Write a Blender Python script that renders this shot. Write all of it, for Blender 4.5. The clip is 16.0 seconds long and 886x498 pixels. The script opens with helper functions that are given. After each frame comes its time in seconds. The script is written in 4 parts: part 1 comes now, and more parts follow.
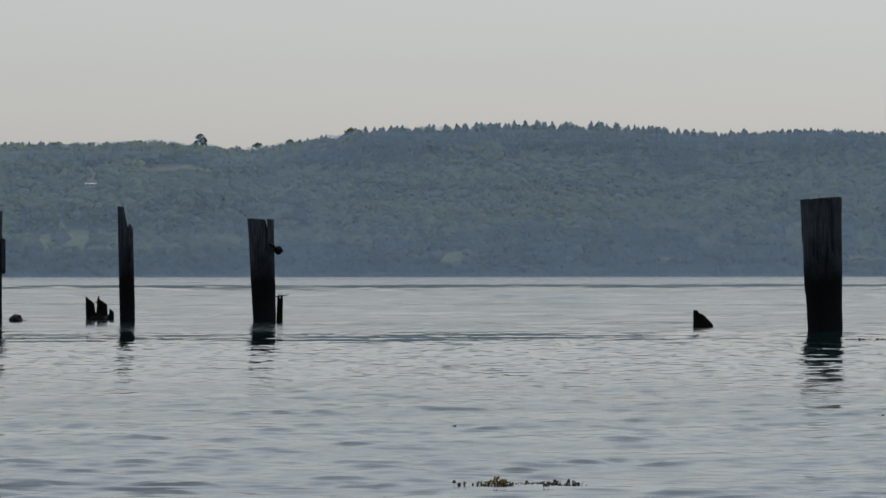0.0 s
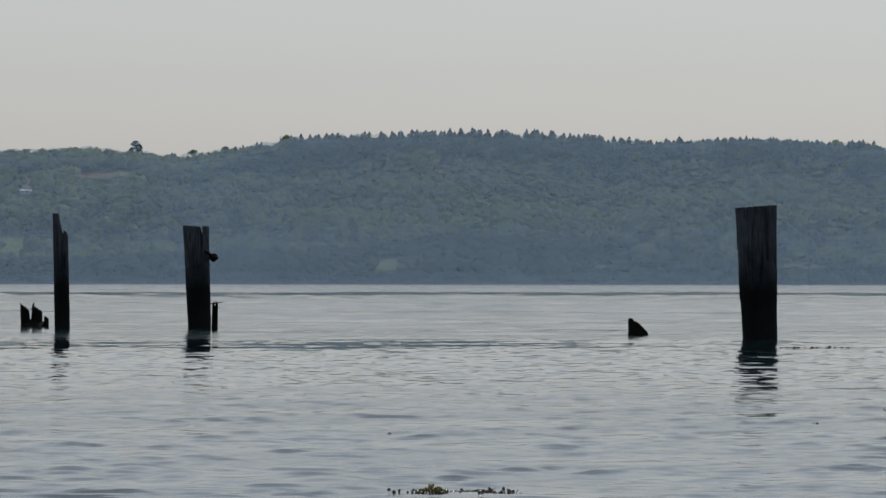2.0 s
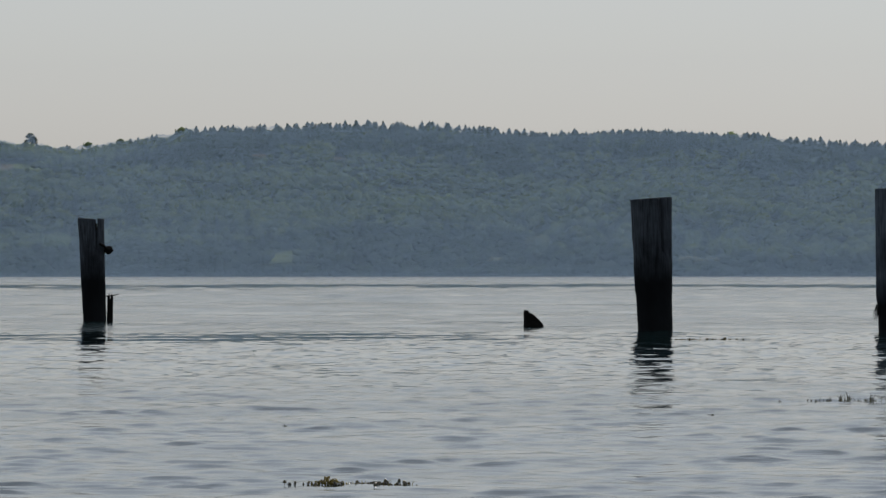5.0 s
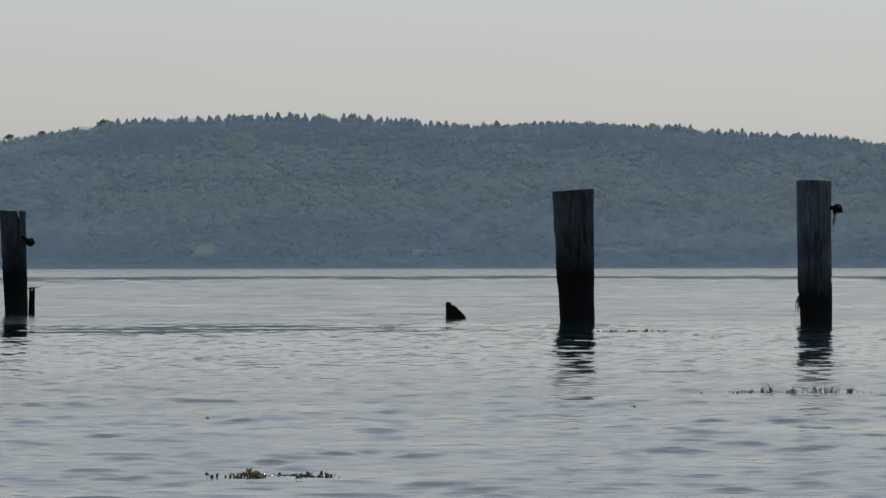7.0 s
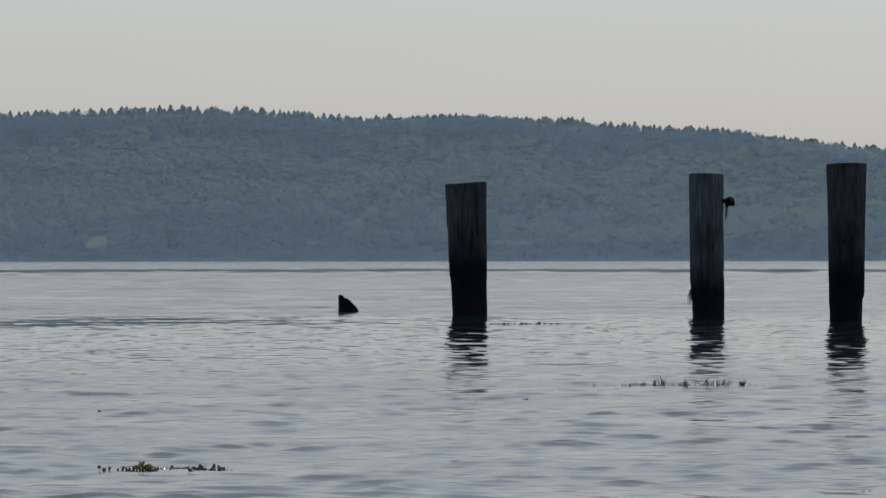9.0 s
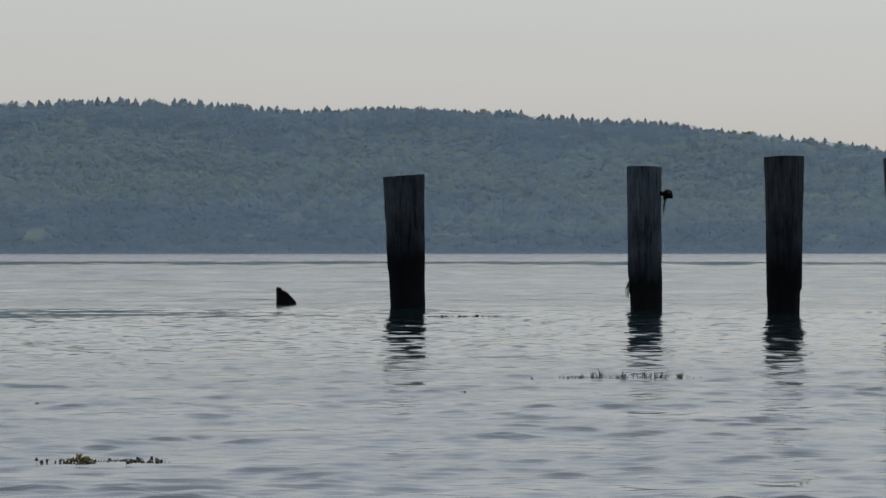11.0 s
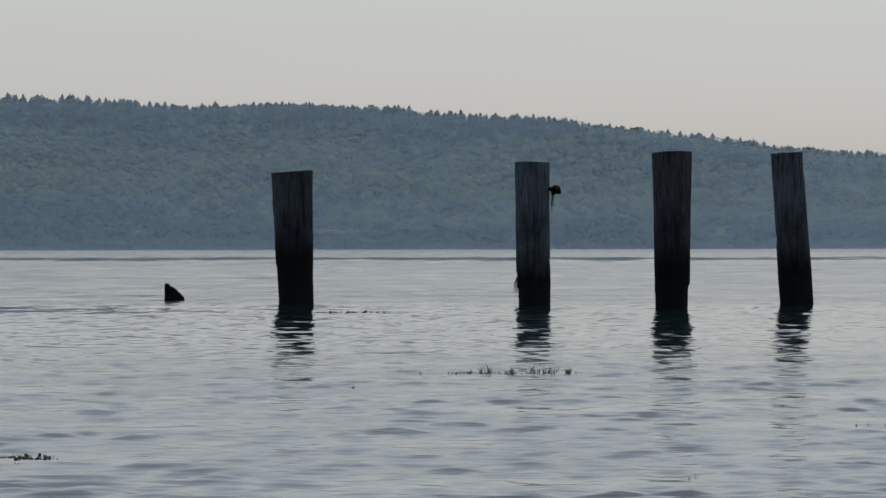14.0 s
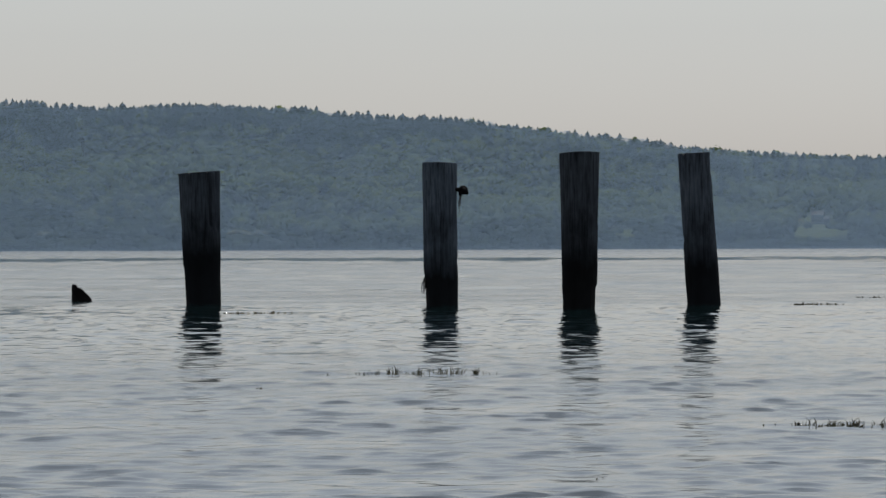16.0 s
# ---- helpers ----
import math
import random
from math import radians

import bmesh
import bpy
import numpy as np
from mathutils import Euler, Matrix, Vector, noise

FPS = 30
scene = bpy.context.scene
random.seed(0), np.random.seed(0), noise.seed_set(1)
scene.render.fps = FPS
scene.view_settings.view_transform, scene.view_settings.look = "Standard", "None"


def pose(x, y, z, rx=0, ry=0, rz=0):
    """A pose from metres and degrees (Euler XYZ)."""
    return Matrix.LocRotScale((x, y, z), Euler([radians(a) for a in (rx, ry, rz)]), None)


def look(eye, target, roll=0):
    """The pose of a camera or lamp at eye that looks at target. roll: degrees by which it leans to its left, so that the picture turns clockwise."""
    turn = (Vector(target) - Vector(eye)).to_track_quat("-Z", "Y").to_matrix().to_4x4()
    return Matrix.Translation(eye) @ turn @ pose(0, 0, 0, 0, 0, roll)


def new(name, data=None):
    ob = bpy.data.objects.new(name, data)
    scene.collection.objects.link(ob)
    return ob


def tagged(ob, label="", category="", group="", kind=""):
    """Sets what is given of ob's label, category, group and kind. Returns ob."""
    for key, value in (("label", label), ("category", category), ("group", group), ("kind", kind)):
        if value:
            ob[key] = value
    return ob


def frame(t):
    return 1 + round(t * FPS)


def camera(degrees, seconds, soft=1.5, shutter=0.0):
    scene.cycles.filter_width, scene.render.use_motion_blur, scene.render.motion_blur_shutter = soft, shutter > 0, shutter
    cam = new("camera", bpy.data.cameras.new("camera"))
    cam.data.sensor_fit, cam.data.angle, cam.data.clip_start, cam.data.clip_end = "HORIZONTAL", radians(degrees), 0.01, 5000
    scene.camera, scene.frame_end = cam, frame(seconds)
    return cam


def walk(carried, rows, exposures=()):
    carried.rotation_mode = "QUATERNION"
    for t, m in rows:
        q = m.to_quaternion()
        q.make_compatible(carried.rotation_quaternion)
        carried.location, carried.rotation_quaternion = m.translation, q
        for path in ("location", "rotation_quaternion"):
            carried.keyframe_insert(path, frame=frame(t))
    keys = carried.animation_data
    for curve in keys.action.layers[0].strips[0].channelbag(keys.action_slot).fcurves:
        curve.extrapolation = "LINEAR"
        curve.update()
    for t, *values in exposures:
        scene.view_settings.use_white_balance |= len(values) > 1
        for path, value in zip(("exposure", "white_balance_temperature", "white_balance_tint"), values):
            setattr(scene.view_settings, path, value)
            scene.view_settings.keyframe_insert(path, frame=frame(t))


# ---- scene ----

# ------------------------------------------------------------ camera
EYE = 0.555  # height of the eye over the water
LENS = 10.0
cam = camera(LENS, 16.0, soft=1.42)
# seconds, bearing (clockwise from +y), pitch, roll; the tripod stands still and pans
ROWS = [
    (0.0, 0.000, 0.299, -0.057),
    (0.5, 0.142, 0.368, 0.035),
    (1.0, 0.323, 0.380, 0.139),
    (1.5, 0.500, 0.372, 0.118),
    (2.0, 0.732, 0.385, 0.066),
    (2.5, 0.940, 0.419, -0.037),
    (3.0, 1.156, 0.429, -0.062),
    (3.5, 1.353, 0.416, -0.076),
    (4.0, 1.561, 0.372, -0.055),
    (6.5, 2.514, 0.224, -0.043),
    (7.0, 2.797, 0.204, -0.073),
    (7.5, 3.099, 0.192, -0.086),
    (8.0, 3.433, 0.171, -0.132),
    (8.5, 3.716, 0.148, -0.119),
    (9.0, 4.011, 0.122, -0.055),
    (11.5, 4.873, 0.021, -0.011),
    (12.0, 5.073, 0.002, 0.009),
    (12.5, 5.302, -0.028, 0.000),
    (13.0, 5.536, -0.039, -0.043),
    (13.5, 5.733, -0.028, -0.042),
    (14.0, 5.976, -0.012, -0.101),
    (14.5, 6.215, 0.006, -0.093),
    (15.0, 6.496, 0.001, -0.137),
    (15.5, 6.750, -0.006, -0.165),
    (16.0, 7.023, -0.008, -0.183),
]
walk(cam, [(t, pose(0, 0, EYE, 90 + pitch, 0, -yaw) @ pose(0, 0, 0, 0, 0, roll)) for t, yaw, pitch, roll in ROWS],
     exposures=[(0.0, 0.09, 6240, 11.5), (16.0, 0.09, 6240, 11.5)])

# ------------------------------------------------------------ sky and sun
SUN_UP, SUN_BEARING = 58.0, 20.0
world = bpy.data.worlds.new("hazy_sky")
scene.world = world
world.use_nodes = True
wn, wl = world.node_tree.nodes, world.node_tree.links
sky = wn.new("ShaderNodeTexSky")
sky.sky_type = "NISHITA"
sky.sun_disc = False
sky.sun_elevation = radians(SUN_UP)
sky.sun_rotation = radians(SUN_BEARING)
sky.altitude = 0
sky.air_density, sky.dust_density, sky.ozone_density = 1.0, 1.2, 1.0
pale = wn.new("ShaderNodeHueSaturation")
pale.inputs["Hue"].default_value = 0.49
pale.inputs["Saturation"].default_value = 0.42
wl.new(sky.outputs["Color"], pale.inputs["Color"])
wl.new(pale.outputs["Color"], wn["Background"].inputs["Color"])
wn["Background"].inputs["Strength"].default_value = 0.076

sun = new("sun", bpy.data.lights.new("sun", "SUN"))
sun.data.energy, sun.data.angle, sun.data.color = 2.6, radians(0.6), (1.0, 0.97, 0.92)
b, e = radians(SUN_BEARING), radians(SUN_UP)
sun.matrix_world = look((math.sin(b) * math.cos(e) * 50, math.cos(b) * math.cos(e) * 50, math.sin(e) * 50), (0, 0, 0))


# ------------------------------------------------------------ materials
def material(name):
    m = bpy.data.materials.new(name)
    m.use_nodes = True
    return m, m.node_tree.nodes, m.node_tree.links, m.node_tree.nodes["Principled BSDF"]


def ramp(nodes, stops):
    r = nodes.new("ShaderNodeValToRGB")
    while len(r.color_ramp.elements) < len(stops):
        r.color_ramp.elements.new(0.5)
    for el, (p, c) in zip(r.color_ramp.elements, stops):
        el.position, el.color = p, (*c, 1)
    return r


def texture(nodes, links, scale, stretch=(1, 1, 1), detail=4.0, rough=0.6, source="Object"):
    co, mp, tx = nodes.new("ShaderNodeTexCoord"), nodes.new("ShaderNodeMapping"), nodes.new("ShaderNodeTexNoise")
    mp.inputs["Scale"].default_value = stretch
    tx.inputs["Scale"].default_value, tx.inputs["Detail"].default_value, tx.inputs["Roughness"].default_value = scale, detail, rough
    links.new(co.outputs[source], mp.inputs["Vector"])
    links.new(mp.outputs["Vector"], tx.inputs["Vector"])
    return tx


def blend(nodes, links, fac, a, b, how="MIX"):
    """Mix of two colours; fac, a and b are sockets or values."""
    mx = nodes.new("ShaderNodeMix")
    mx.data_type, mx.blend_type = "RGBA", how
    for sock, v in ((mx.inputs[0], fac), (mx.inputs[6], a), (mx.inputs[7], b)):
        if isinstance(v, bpy.types.NodeSocket):
            links.new(v, sock)
        else:
            sock.default_value = v if isinstance(v, float) else (*v, 1)
    return mx.outputs[2]


def bump(nodes, links, height, strength, distance, bsdf):
    bp = nodes.new("ShaderNodeBump")
    bp.inputs["Strength"].default_value, bp.inputs["Distance"].default_value = strength, distance
    links.new(height, bp.inputs["Height"])
    links.new(bp.outputs["Normal"], bsdf.inputs["Normal"])


def water_material():
    m, n, l, p = material("bay_water")
    p.inputs["Base Color"].default_value = (0.005, 0.016, 0.0175, 1)
    p.inputs["IOR"].default_value = 1.333
    ripple = texture(n, l, 5.0, (0.8, 1.0, 1.0), 3.0, 0.55)
    bump(n, l, ripple.outputs["Fac"], 1.0, 0.0075, p)
    # ripples too fine for the mesh, and calm and ruffled streaks, long across the view
    ruffle = n.new("ShaderNodeAttribute")
    ruffle.attribute_name = "ruffle"
    streak = texture(n, l, 0.03, (0.07, 1.0, 1.0), 6.0, 0.7)
    r = ramp(n, [(0.36, (0.5, 0.5, 0.5)), (0.46, (0.95, 0.95, 0.95)), (0.62, (1.2, 1.2, 1.2))])
    l.new(streak.outputs["Fac"], r.inputs["Fac"])
    stir = n.new("ShaderNodeMath")
    stir.operation, stir.use_clamp = "MULTIPLY", True
    stir.inputs[1].default_value = 1.0
    chop = n.new("ShaderNodeAttribute")
    chop.attribute_name = "chop"
    l.new(chop.outputs["Fac"], stir.inputs[0])
    l.new(stir.outputs[0], n["Bump"].inputs["Strength"])
    l.new(blend(n, l, 1.0, ruffle.outputs["Color"], r.outputs["Color"], "MULTIPLY"), p.inputs["Roughness"])
    return m


def wood_material(name, dry, wet, tide):
    """Weathered timber: grey checks running up the grain, dark weedy wet wood below the tide line."""
    m, n, l, p = material(name)
    grain = texture(n, l, 9.0, (6.0, 6.0, 0.35), 6.0, 0.65)
    blotch = texture(n, l, 3.0, (1, 1, 0.6), 4.0, 0.6)
    g = ramp(n, [(0.32, tuple(c * 0.35 for c in dry)), (0.46, tuple(c * 0.95 for c in dry)), (0.66, tuple(c * 1.5 for c in dry))])
    l.new(grain.outputs["Fac"], g.inputs["Fac"])
    bl = ramp(n, [(0.32, (0.4, 0.4, 0.4)), (0.5, (0.9, 0.9, 0.9)), (0.68, (1.35, 1.34, 1.3))])
    l.new(blotch.outputs["Fac"], bl.inputs["Fac"])
    dried = blend(n, l, 1.0, g.outputs["Color"], bl.outputs["Color"], "MULTIPLY")
    w = ramp(n, [(0.3, tuple(c * 0.6 for c in wet)), (0.7, tuple(c * 1.5 for c in wet))])
    l.new(blotch.outputs["Fac"], w.inputs["Fac"])
    co, sep = n.new("ShaderNodeTexCoord"), n.new("ShaderNodeSeparateXYZ")
    l.new(co.outputs["Object"], sep.inputs["Vector"])
    edge = texture(n, l, 5.0, (1.5, 1.5, 0.5), 5.0, 0.65)
    ad = n.new("ShaderNodeMath")
    ad.operation = "MULTIPLY_ADD"
    l.new(edge.outputs["Fac"], ad.inputs[0])
    ad.inputs[1].default_value = 0.3
    who, sh = n.new("ShaderNodeObjectInfo"), n.new("ShaderNodeMath")
    sh.operation = "MULTIPLY_ADD"
    l.new(who.outputs["Random"], sh.inputs[0])
    sh.inputs[1].default_value = 0.16
    l.new(sep.outputs["Z"], sh.inputs[2])
    l.new(sh.outputs[0], ad.inputs[2])
    line = n.new("ShaderNodeMapRange")
    line.inputs["From Min"].default_value, line.inputs["From Max"].default_value = tide + 0.10, tide + 0.38
    l.new(ad.outputs[0], line.inputs["Value"])
    l.new(blend(n, l, line.outputs["Result"], w.outputs["Color"], dried), p.inputs["Base Color"])
    rr = n.new("ShaderNodeMapRange")
    rr.inputs["To Min"].default_value, rr.inputs["To Max"].default_value = 0.8, 0.9
    l.new(line.outputs["Result"], rr.inputs["Value"])
    l.new(rr.outputs["Result"], p.inputs["Roughness"])
    p.inputs["Specular IOR Level"].default_value = 0.06
    bump(n, l, grain.outputs["Fac"], 0.4, 0.008, p)
    return m


def leaf_material(name, dark, light, warm, through_share, gloss=0.0, roughness=1.0):
    """Foliage: mixed by clump and by stand, partly let through by the leaves."""
    m, n, l, p = material(name)
    stand = texture(n, l, 0.018, (1, 0.6, 1), 4.0, 0.6)
    tree = texture(n, l, 0.11, (1, 1, 1), 2.0, 0.5)
    geo = n.new("ShaderNodeNewGeometry")
    a = ramp(n, [(0.38, dark), (0.52, tuple((x + y) / 2 for x, y in zip(dark, light))), (0.64, light)])
    l.new(stand.outputs["Fac"], a.inputs["Fac"])
    k = ramp(n, [(0.35, (0, 0, 0)), (0.75, (1, 1, 1))])
    l.new(tree.outputs["Fac"], k.inputs["Fac"])
    tw = blend(n, l, k.outputs["Color"], a.outputs["Color"], warm)
    v = ramp(n, [(0.0, (0.92, 0.92, 0.92)), (1.0, (1.08, 1.08, 1.08))])
    l.new(geo.outputs["Random Per Island"], v.inputs["Fac"])
    col = blend(n, l, 1.0, tw, v.outputs["Color"], "MULTIPLY")
    l.new(col, p.inputs["Base Color"])
    p.inputs["Roughness"].default_value = roughness
    p.inputs["Specular IOR Level"].default_value = gloss
    tr, add = n.new("ShaderNodeBsdfTranslucent"), n.new("ShaderNodeAddShader")
    l.new(blend(n, l, through_share, (0.0, 0.0, 0.0), col), tr.inputs["Color"])
    l.new(p.outputs["BSDF"], add.inputs[0])
    l.new(tr.outputs["BSDF"], add.inputs[1])
    l.new(add.outputs["Shader"], n["Material Output"].inputs["Surface"])
    return m


def plain(name, color, roughness=0.8, scale=4.0, spread=0.35, metallic=0.0, relief=0.0, gloss=0.5):
    m, n, l, p = material(name)
    t = texture(n, l, scale, (1, 1, 1), 5.0, 0.65)
    r = ramp(n, [(0.3, tuple(c * (1 - spread) for c in color)), (0.7, tuple(c * (1 + spread) for c in color))])
    l.new(t.outputs["Fac"], r.inputs["Fac"])
    l.new(r.outputs["Color"], p.inputs["Base Color"])
    p.inputs["Roughness"].default_value, p.inputs["Metallic"].default_value = roughness, metallic
    p.inputs["Specular IOR Level"].default_value = gloss
    if relief:
        bump(n, l, t.outputs["Fac"], 0.6, relief, p)
    return m


WATER = water_material()
PILE = wood_material("weathered_pile_wood", (0.066, 0.074, 0.085), (0.011, 0.012, 0.013), 0.62)
PILE_BLUE = wood_material("bleached_pile_wood", (0.100, 0.116, 0.136), (0.011, 0.012, 0.013), 0.46)
PILE_BROWN = wood_material("dark_tarred_pile_wood", (0.060, 0.065, 0.073), (0.010, 0.010, 0.010), 0.55)
PILE_PALE = wood_material("pale_pile_wood", (0.088, 0.098, 0.113), (0.011, 0.012, 0.013), 0.52)
END_GRAIN = plain("cracked_end_grain", (0.06, 0.055, 0.05), 0.9, 30.0, 0.5, 0.0, 0.004)
STUMP = wood_material("wet_rotten_wood", (0.026, 0.024, 0.022), (0.011, 0.010, 0.009), 0.9)
BROADLEAF = leaf_material("broadleaf_foliage", (0.056, 0.080, 0.046), (0.106, 0.140, 0.070), (0.122, 0.144, 0.070), 1.0)
NEEDLES = leaf_material("conifer_needles", (0.040, 0.058, 0.048), (0.048, 0.070, 0.054), (0.056, 0.074, 0.054), 0.9)
# dark bush leaves; also holds the shade along the hill's foot as colour
SHORELEAF = leaf_material("dark_shaded_foliage", (0.030, 0.046, 0.034), (0.048, 0.068, 0.044), (0.06, 0.08, 0.046), 0.9)
LIGHT_LEAF = leaf_material("light_tree_foliage", (0.10, 0.125, 0.075), (0.13, 0.155, 0.09), (0.14, 0.155, 0.09), 0.6)
PALE_LEAF = leaf_material("pale_shrub_foliage", (0.17, 0.19, 0.13), (0.23, 0.24, 0.17), (0.25, 0.24, 0.18), 0.7)
HILL = plain("forest_floor", (0.045, 0.06, 0.045), 0.95, 0.05, 0.4, gloss=0.0)
MEADOW = plain("meadow_grass", (0.125, 0.152, 0.072), 0.9, 0.08, 0.3, gloss=0.0)
HAYFIELD = plain("dry_hay_field", (0.15, 0.13, 0.09), 0.9, 0.08, 0.25, gloss=0.0)
# blue airlight in front of the hill, put into the colour of thin slivers
HAZE_TINT = leaf_material("painted_haze", (0.170, 0.226, 0.286), (0.170, 0.226, 0.286), (0.170, 0.226, 0.286), 1.0)
BARK = plain("tree_bark", (0.09, 0.075, 0.06), 0.9, 2.0, 0.4)
IRON = plain("rusted_iron", (0.010, 0.009, 0.009), 0.85, 30.0, 0.5, 0.0, 0.003, 0.08)
ROPE = plain("old_rope", (0.06, 0.055, 0.045), 0.9, 60.0, 0.4)
WEED = leaf_material("olive_rockweed", (0.085, 0.066, 0.012), (0.145, 0.11, 0.016), (0.17, 0.13, 0.02), 1.0, 0.5, 0.13)
WEED_DARK = leaf_material("dark_rockweed", (0.03, 0.026, 0.012), (0.06, 0.05, 0.02), (0.07, 0.055, 0.02), 0.8, 0.5, 0.13)
ROCK = plain("weedy_wet_rock", (0.014, 0.013, 0.011), 0.7, 12.0, 0.5, 0.0, 0.01)
CLAPBOARD = plain("white_clapboard", (0.72, 0.72, 0.70), 0.8, 1.0, 0.06, gloss=0.1)
GREYBOARD = plain("grey_shingle_wall", (0.17, 0.18, 0.18), 0.9, 1.0, 0.15, gloss=0.1)
ROOFING = plain("pale_metal_roof", (0.17, 0.17, 0.17), 0.8, 0.8, 0.1, gloss=0.1)
TAN = plain("tan_board_wall", (0.28, 0.24, 0.17), 0.8, 1.0, 0.12, gloss=0.1)
GLASS = plain("dark_window_glass", (0.03, 0.035, 0.04), 0.1, 1.0, 0.1)


# ------------------------------------------------------------ helpers for building
def part(name, bm, mat, parent=None, label=""):
    """Links a bmesh as one mesh object, under parent if there is one."""
    me = bpy.data.meshes.new(name)
    bm.to_mesh(me)
    bm.free()
    me.materials.append(mat)
    ob = new(name, me)
    if parent is not None:
        ob.parent = parent
    return tagged(ob, label)


def smooth(ob, on=True):
    ob.data.polygons.foreach_set("use_smooth", [on] * len(ob.data.polygons))
    return ob


def sheet(name, verts, faces, mat, shade=False, normals=None):
    """A mesh object from arrays of vertices and equal-sided faces."""
    me = bpy.data.meshes.new(name)
    verts, faces = np.asarray(verts, dtype=np.float32), np.asarray(faces, dtype=np.int32)
    me.vertices.add(len(verts))
    me.vertices.foreach_set("co", verts.ravel())
    k = faces.shape[1]
    me.loops.add(faces.size)
    me.loops.foreach_set("vertex_index", faces.ravel())
    me.polygons.add(len(faces))
    me.polygons.foreach_set("loop_start", np.arange(0, faces.size, k, dtype=np.int32))
    me.polygons.foreach_set("use_smooth", np.full(len(faces), shade))
    me.update(calc_edges=True)
    if normals is not None:
        me.normals_split_custom_set_from_vertices(np.asarray(normals, dtype=np.float32))
    me.materials.append(mat)
    return new(name, me)


def grid_faces(rows, cols, closed=False):
    i, j = np.meshgrid(np.arange(rows - 1), np.arange(cols if closed else cols - 1), indexing="ij")
    a, b = i * cols + j, i * cols + (j + 1) % cols
    return np.stack([a, b, b + cols, a + cols], -1).reshape(-1, 4)


def place(bearing, distance, z=0.0):
    b = radians(bearing)
    return Vector((distance * math.sin(b), distance * math.cos(b), z))


def thing(name, bearing, distance, z=0.0):
    ob = new(name)
    ob.empty_display_size = 0.1
    ob.matrix_world = Matrix.Translation(place(bearing, distance, z)) @ pose(0, 0, 0, 0, 0, -bearing)
    return ob


def tube(points, radii, sides=8, bm=None):
    """A closed tube through points, with a radius at each."""
    bm = bm or bmesh.new()
    rings = []
    pts = [Vector(p) for p in points]
    for i, (p, r) in enumerate(zip(pts, radii)):
        d = (pts[min(i + 1, len(pts) - 1)] - pts[max(i - 1, 0)]).normalized()
        u = d.orthogonal().normalized()
        w = d.cross(u)
        rings.append([bm.verts.new(p + r * (math.cos(a) * u + math.sin(a) * w)) for a in (2 * math.pi * k / sides for k in range(sides))])
    for a, b in zip(rings, rings[1:]):
        for k in range(sides):
            bm.faces.new((a[k], a[(k + 1) % sides], b[(k + 1) % sides], b[k]))
    bm.faces.new(rings[0][::-1])
    bm.faces.new(rings[-1])
    return bm


def lump(center, size, seed, rough=0.25, detail=2, bm=None):
    """An uneven rounded lump."""
    bm = bm or bmesh.new()
    made = bmesh.ops.create_icosphere(bm, subdivisions=detail, radius=1.0)["verts"]
    for v in made:
        k = 1 + rough * noise.noise(v.co * 1.7 + Vector((seed * 3.1, seed, 0)))
        v.co = Vector(center) + Vector((v.co.x * size[0], v.co.y * size[1], v.co.z * size[2])) * k
    return bm


# ------------------------------------------------------------ the bay
def soft_step(a, b, x):
    t = np.clip((x - a) / (b - a), 0, 1)
    return t * t * (3 - 2 * t)


def slack(x, y):
    """Share of the ripples that is left: lively near the beach, quieter among the piles, and a slick just before them."""
    line = 0.5 * np.sin(x * 0.9) + 0.3 * np.sin(x * 2.7 + 1.0) + 0.02 * x * x
    rng = np.random.default_rng(17)
    lines = np.zeros_like(x)
    for k in range(9):
        lines += np.sin(rng.uniform(2.2, 8.0) * y + rng.uniform(-1.6, 1.6) * x + rng.random() * 6.283 + np.sin(rng.uniform(0.5, 2.0) * x + k))
    slick = np.minimum(1.6 * np.exp(-((y - 45.6 - line) / 3.2) ** 2), 1) * (0.66 + 0.34 * np.tanh(0.8 * lines)) * (1 - np.clip((x - 0.5) / 4.5, 0, 1))
    slick += 0.6 * np.exp(-((y - 59.0 - 0.4 * np.sin(x * 0.6)) / 0.8) ** 2) * (0.75 + 0.25 * np.sin(x * 3.1))
    # small gusts leave steeper ripples in scattered spots
    gust = np.zeros_like(x)
    for k in range(14):
        a, q = rng.normal(0, 0.7), 2 * math.pi / rng.uniform(0.4, 1.6)
        gust += np.sin(q * (0.8 * x * math.sin(a) + 0.55 * y * math.cos(a)) + rng.random() * 6.283 + 0.8 * np.sin(1.3 * x + k))
    patch = 0.8 * np.exp(0.22 * gust / 2.65)
    return patch * (1 - 0.92 * np.minimum(slick, 1)) * (1.4 - 0.15 * soft_step(15, 22, y) - 0.1 * soft_step(23, 31, y))


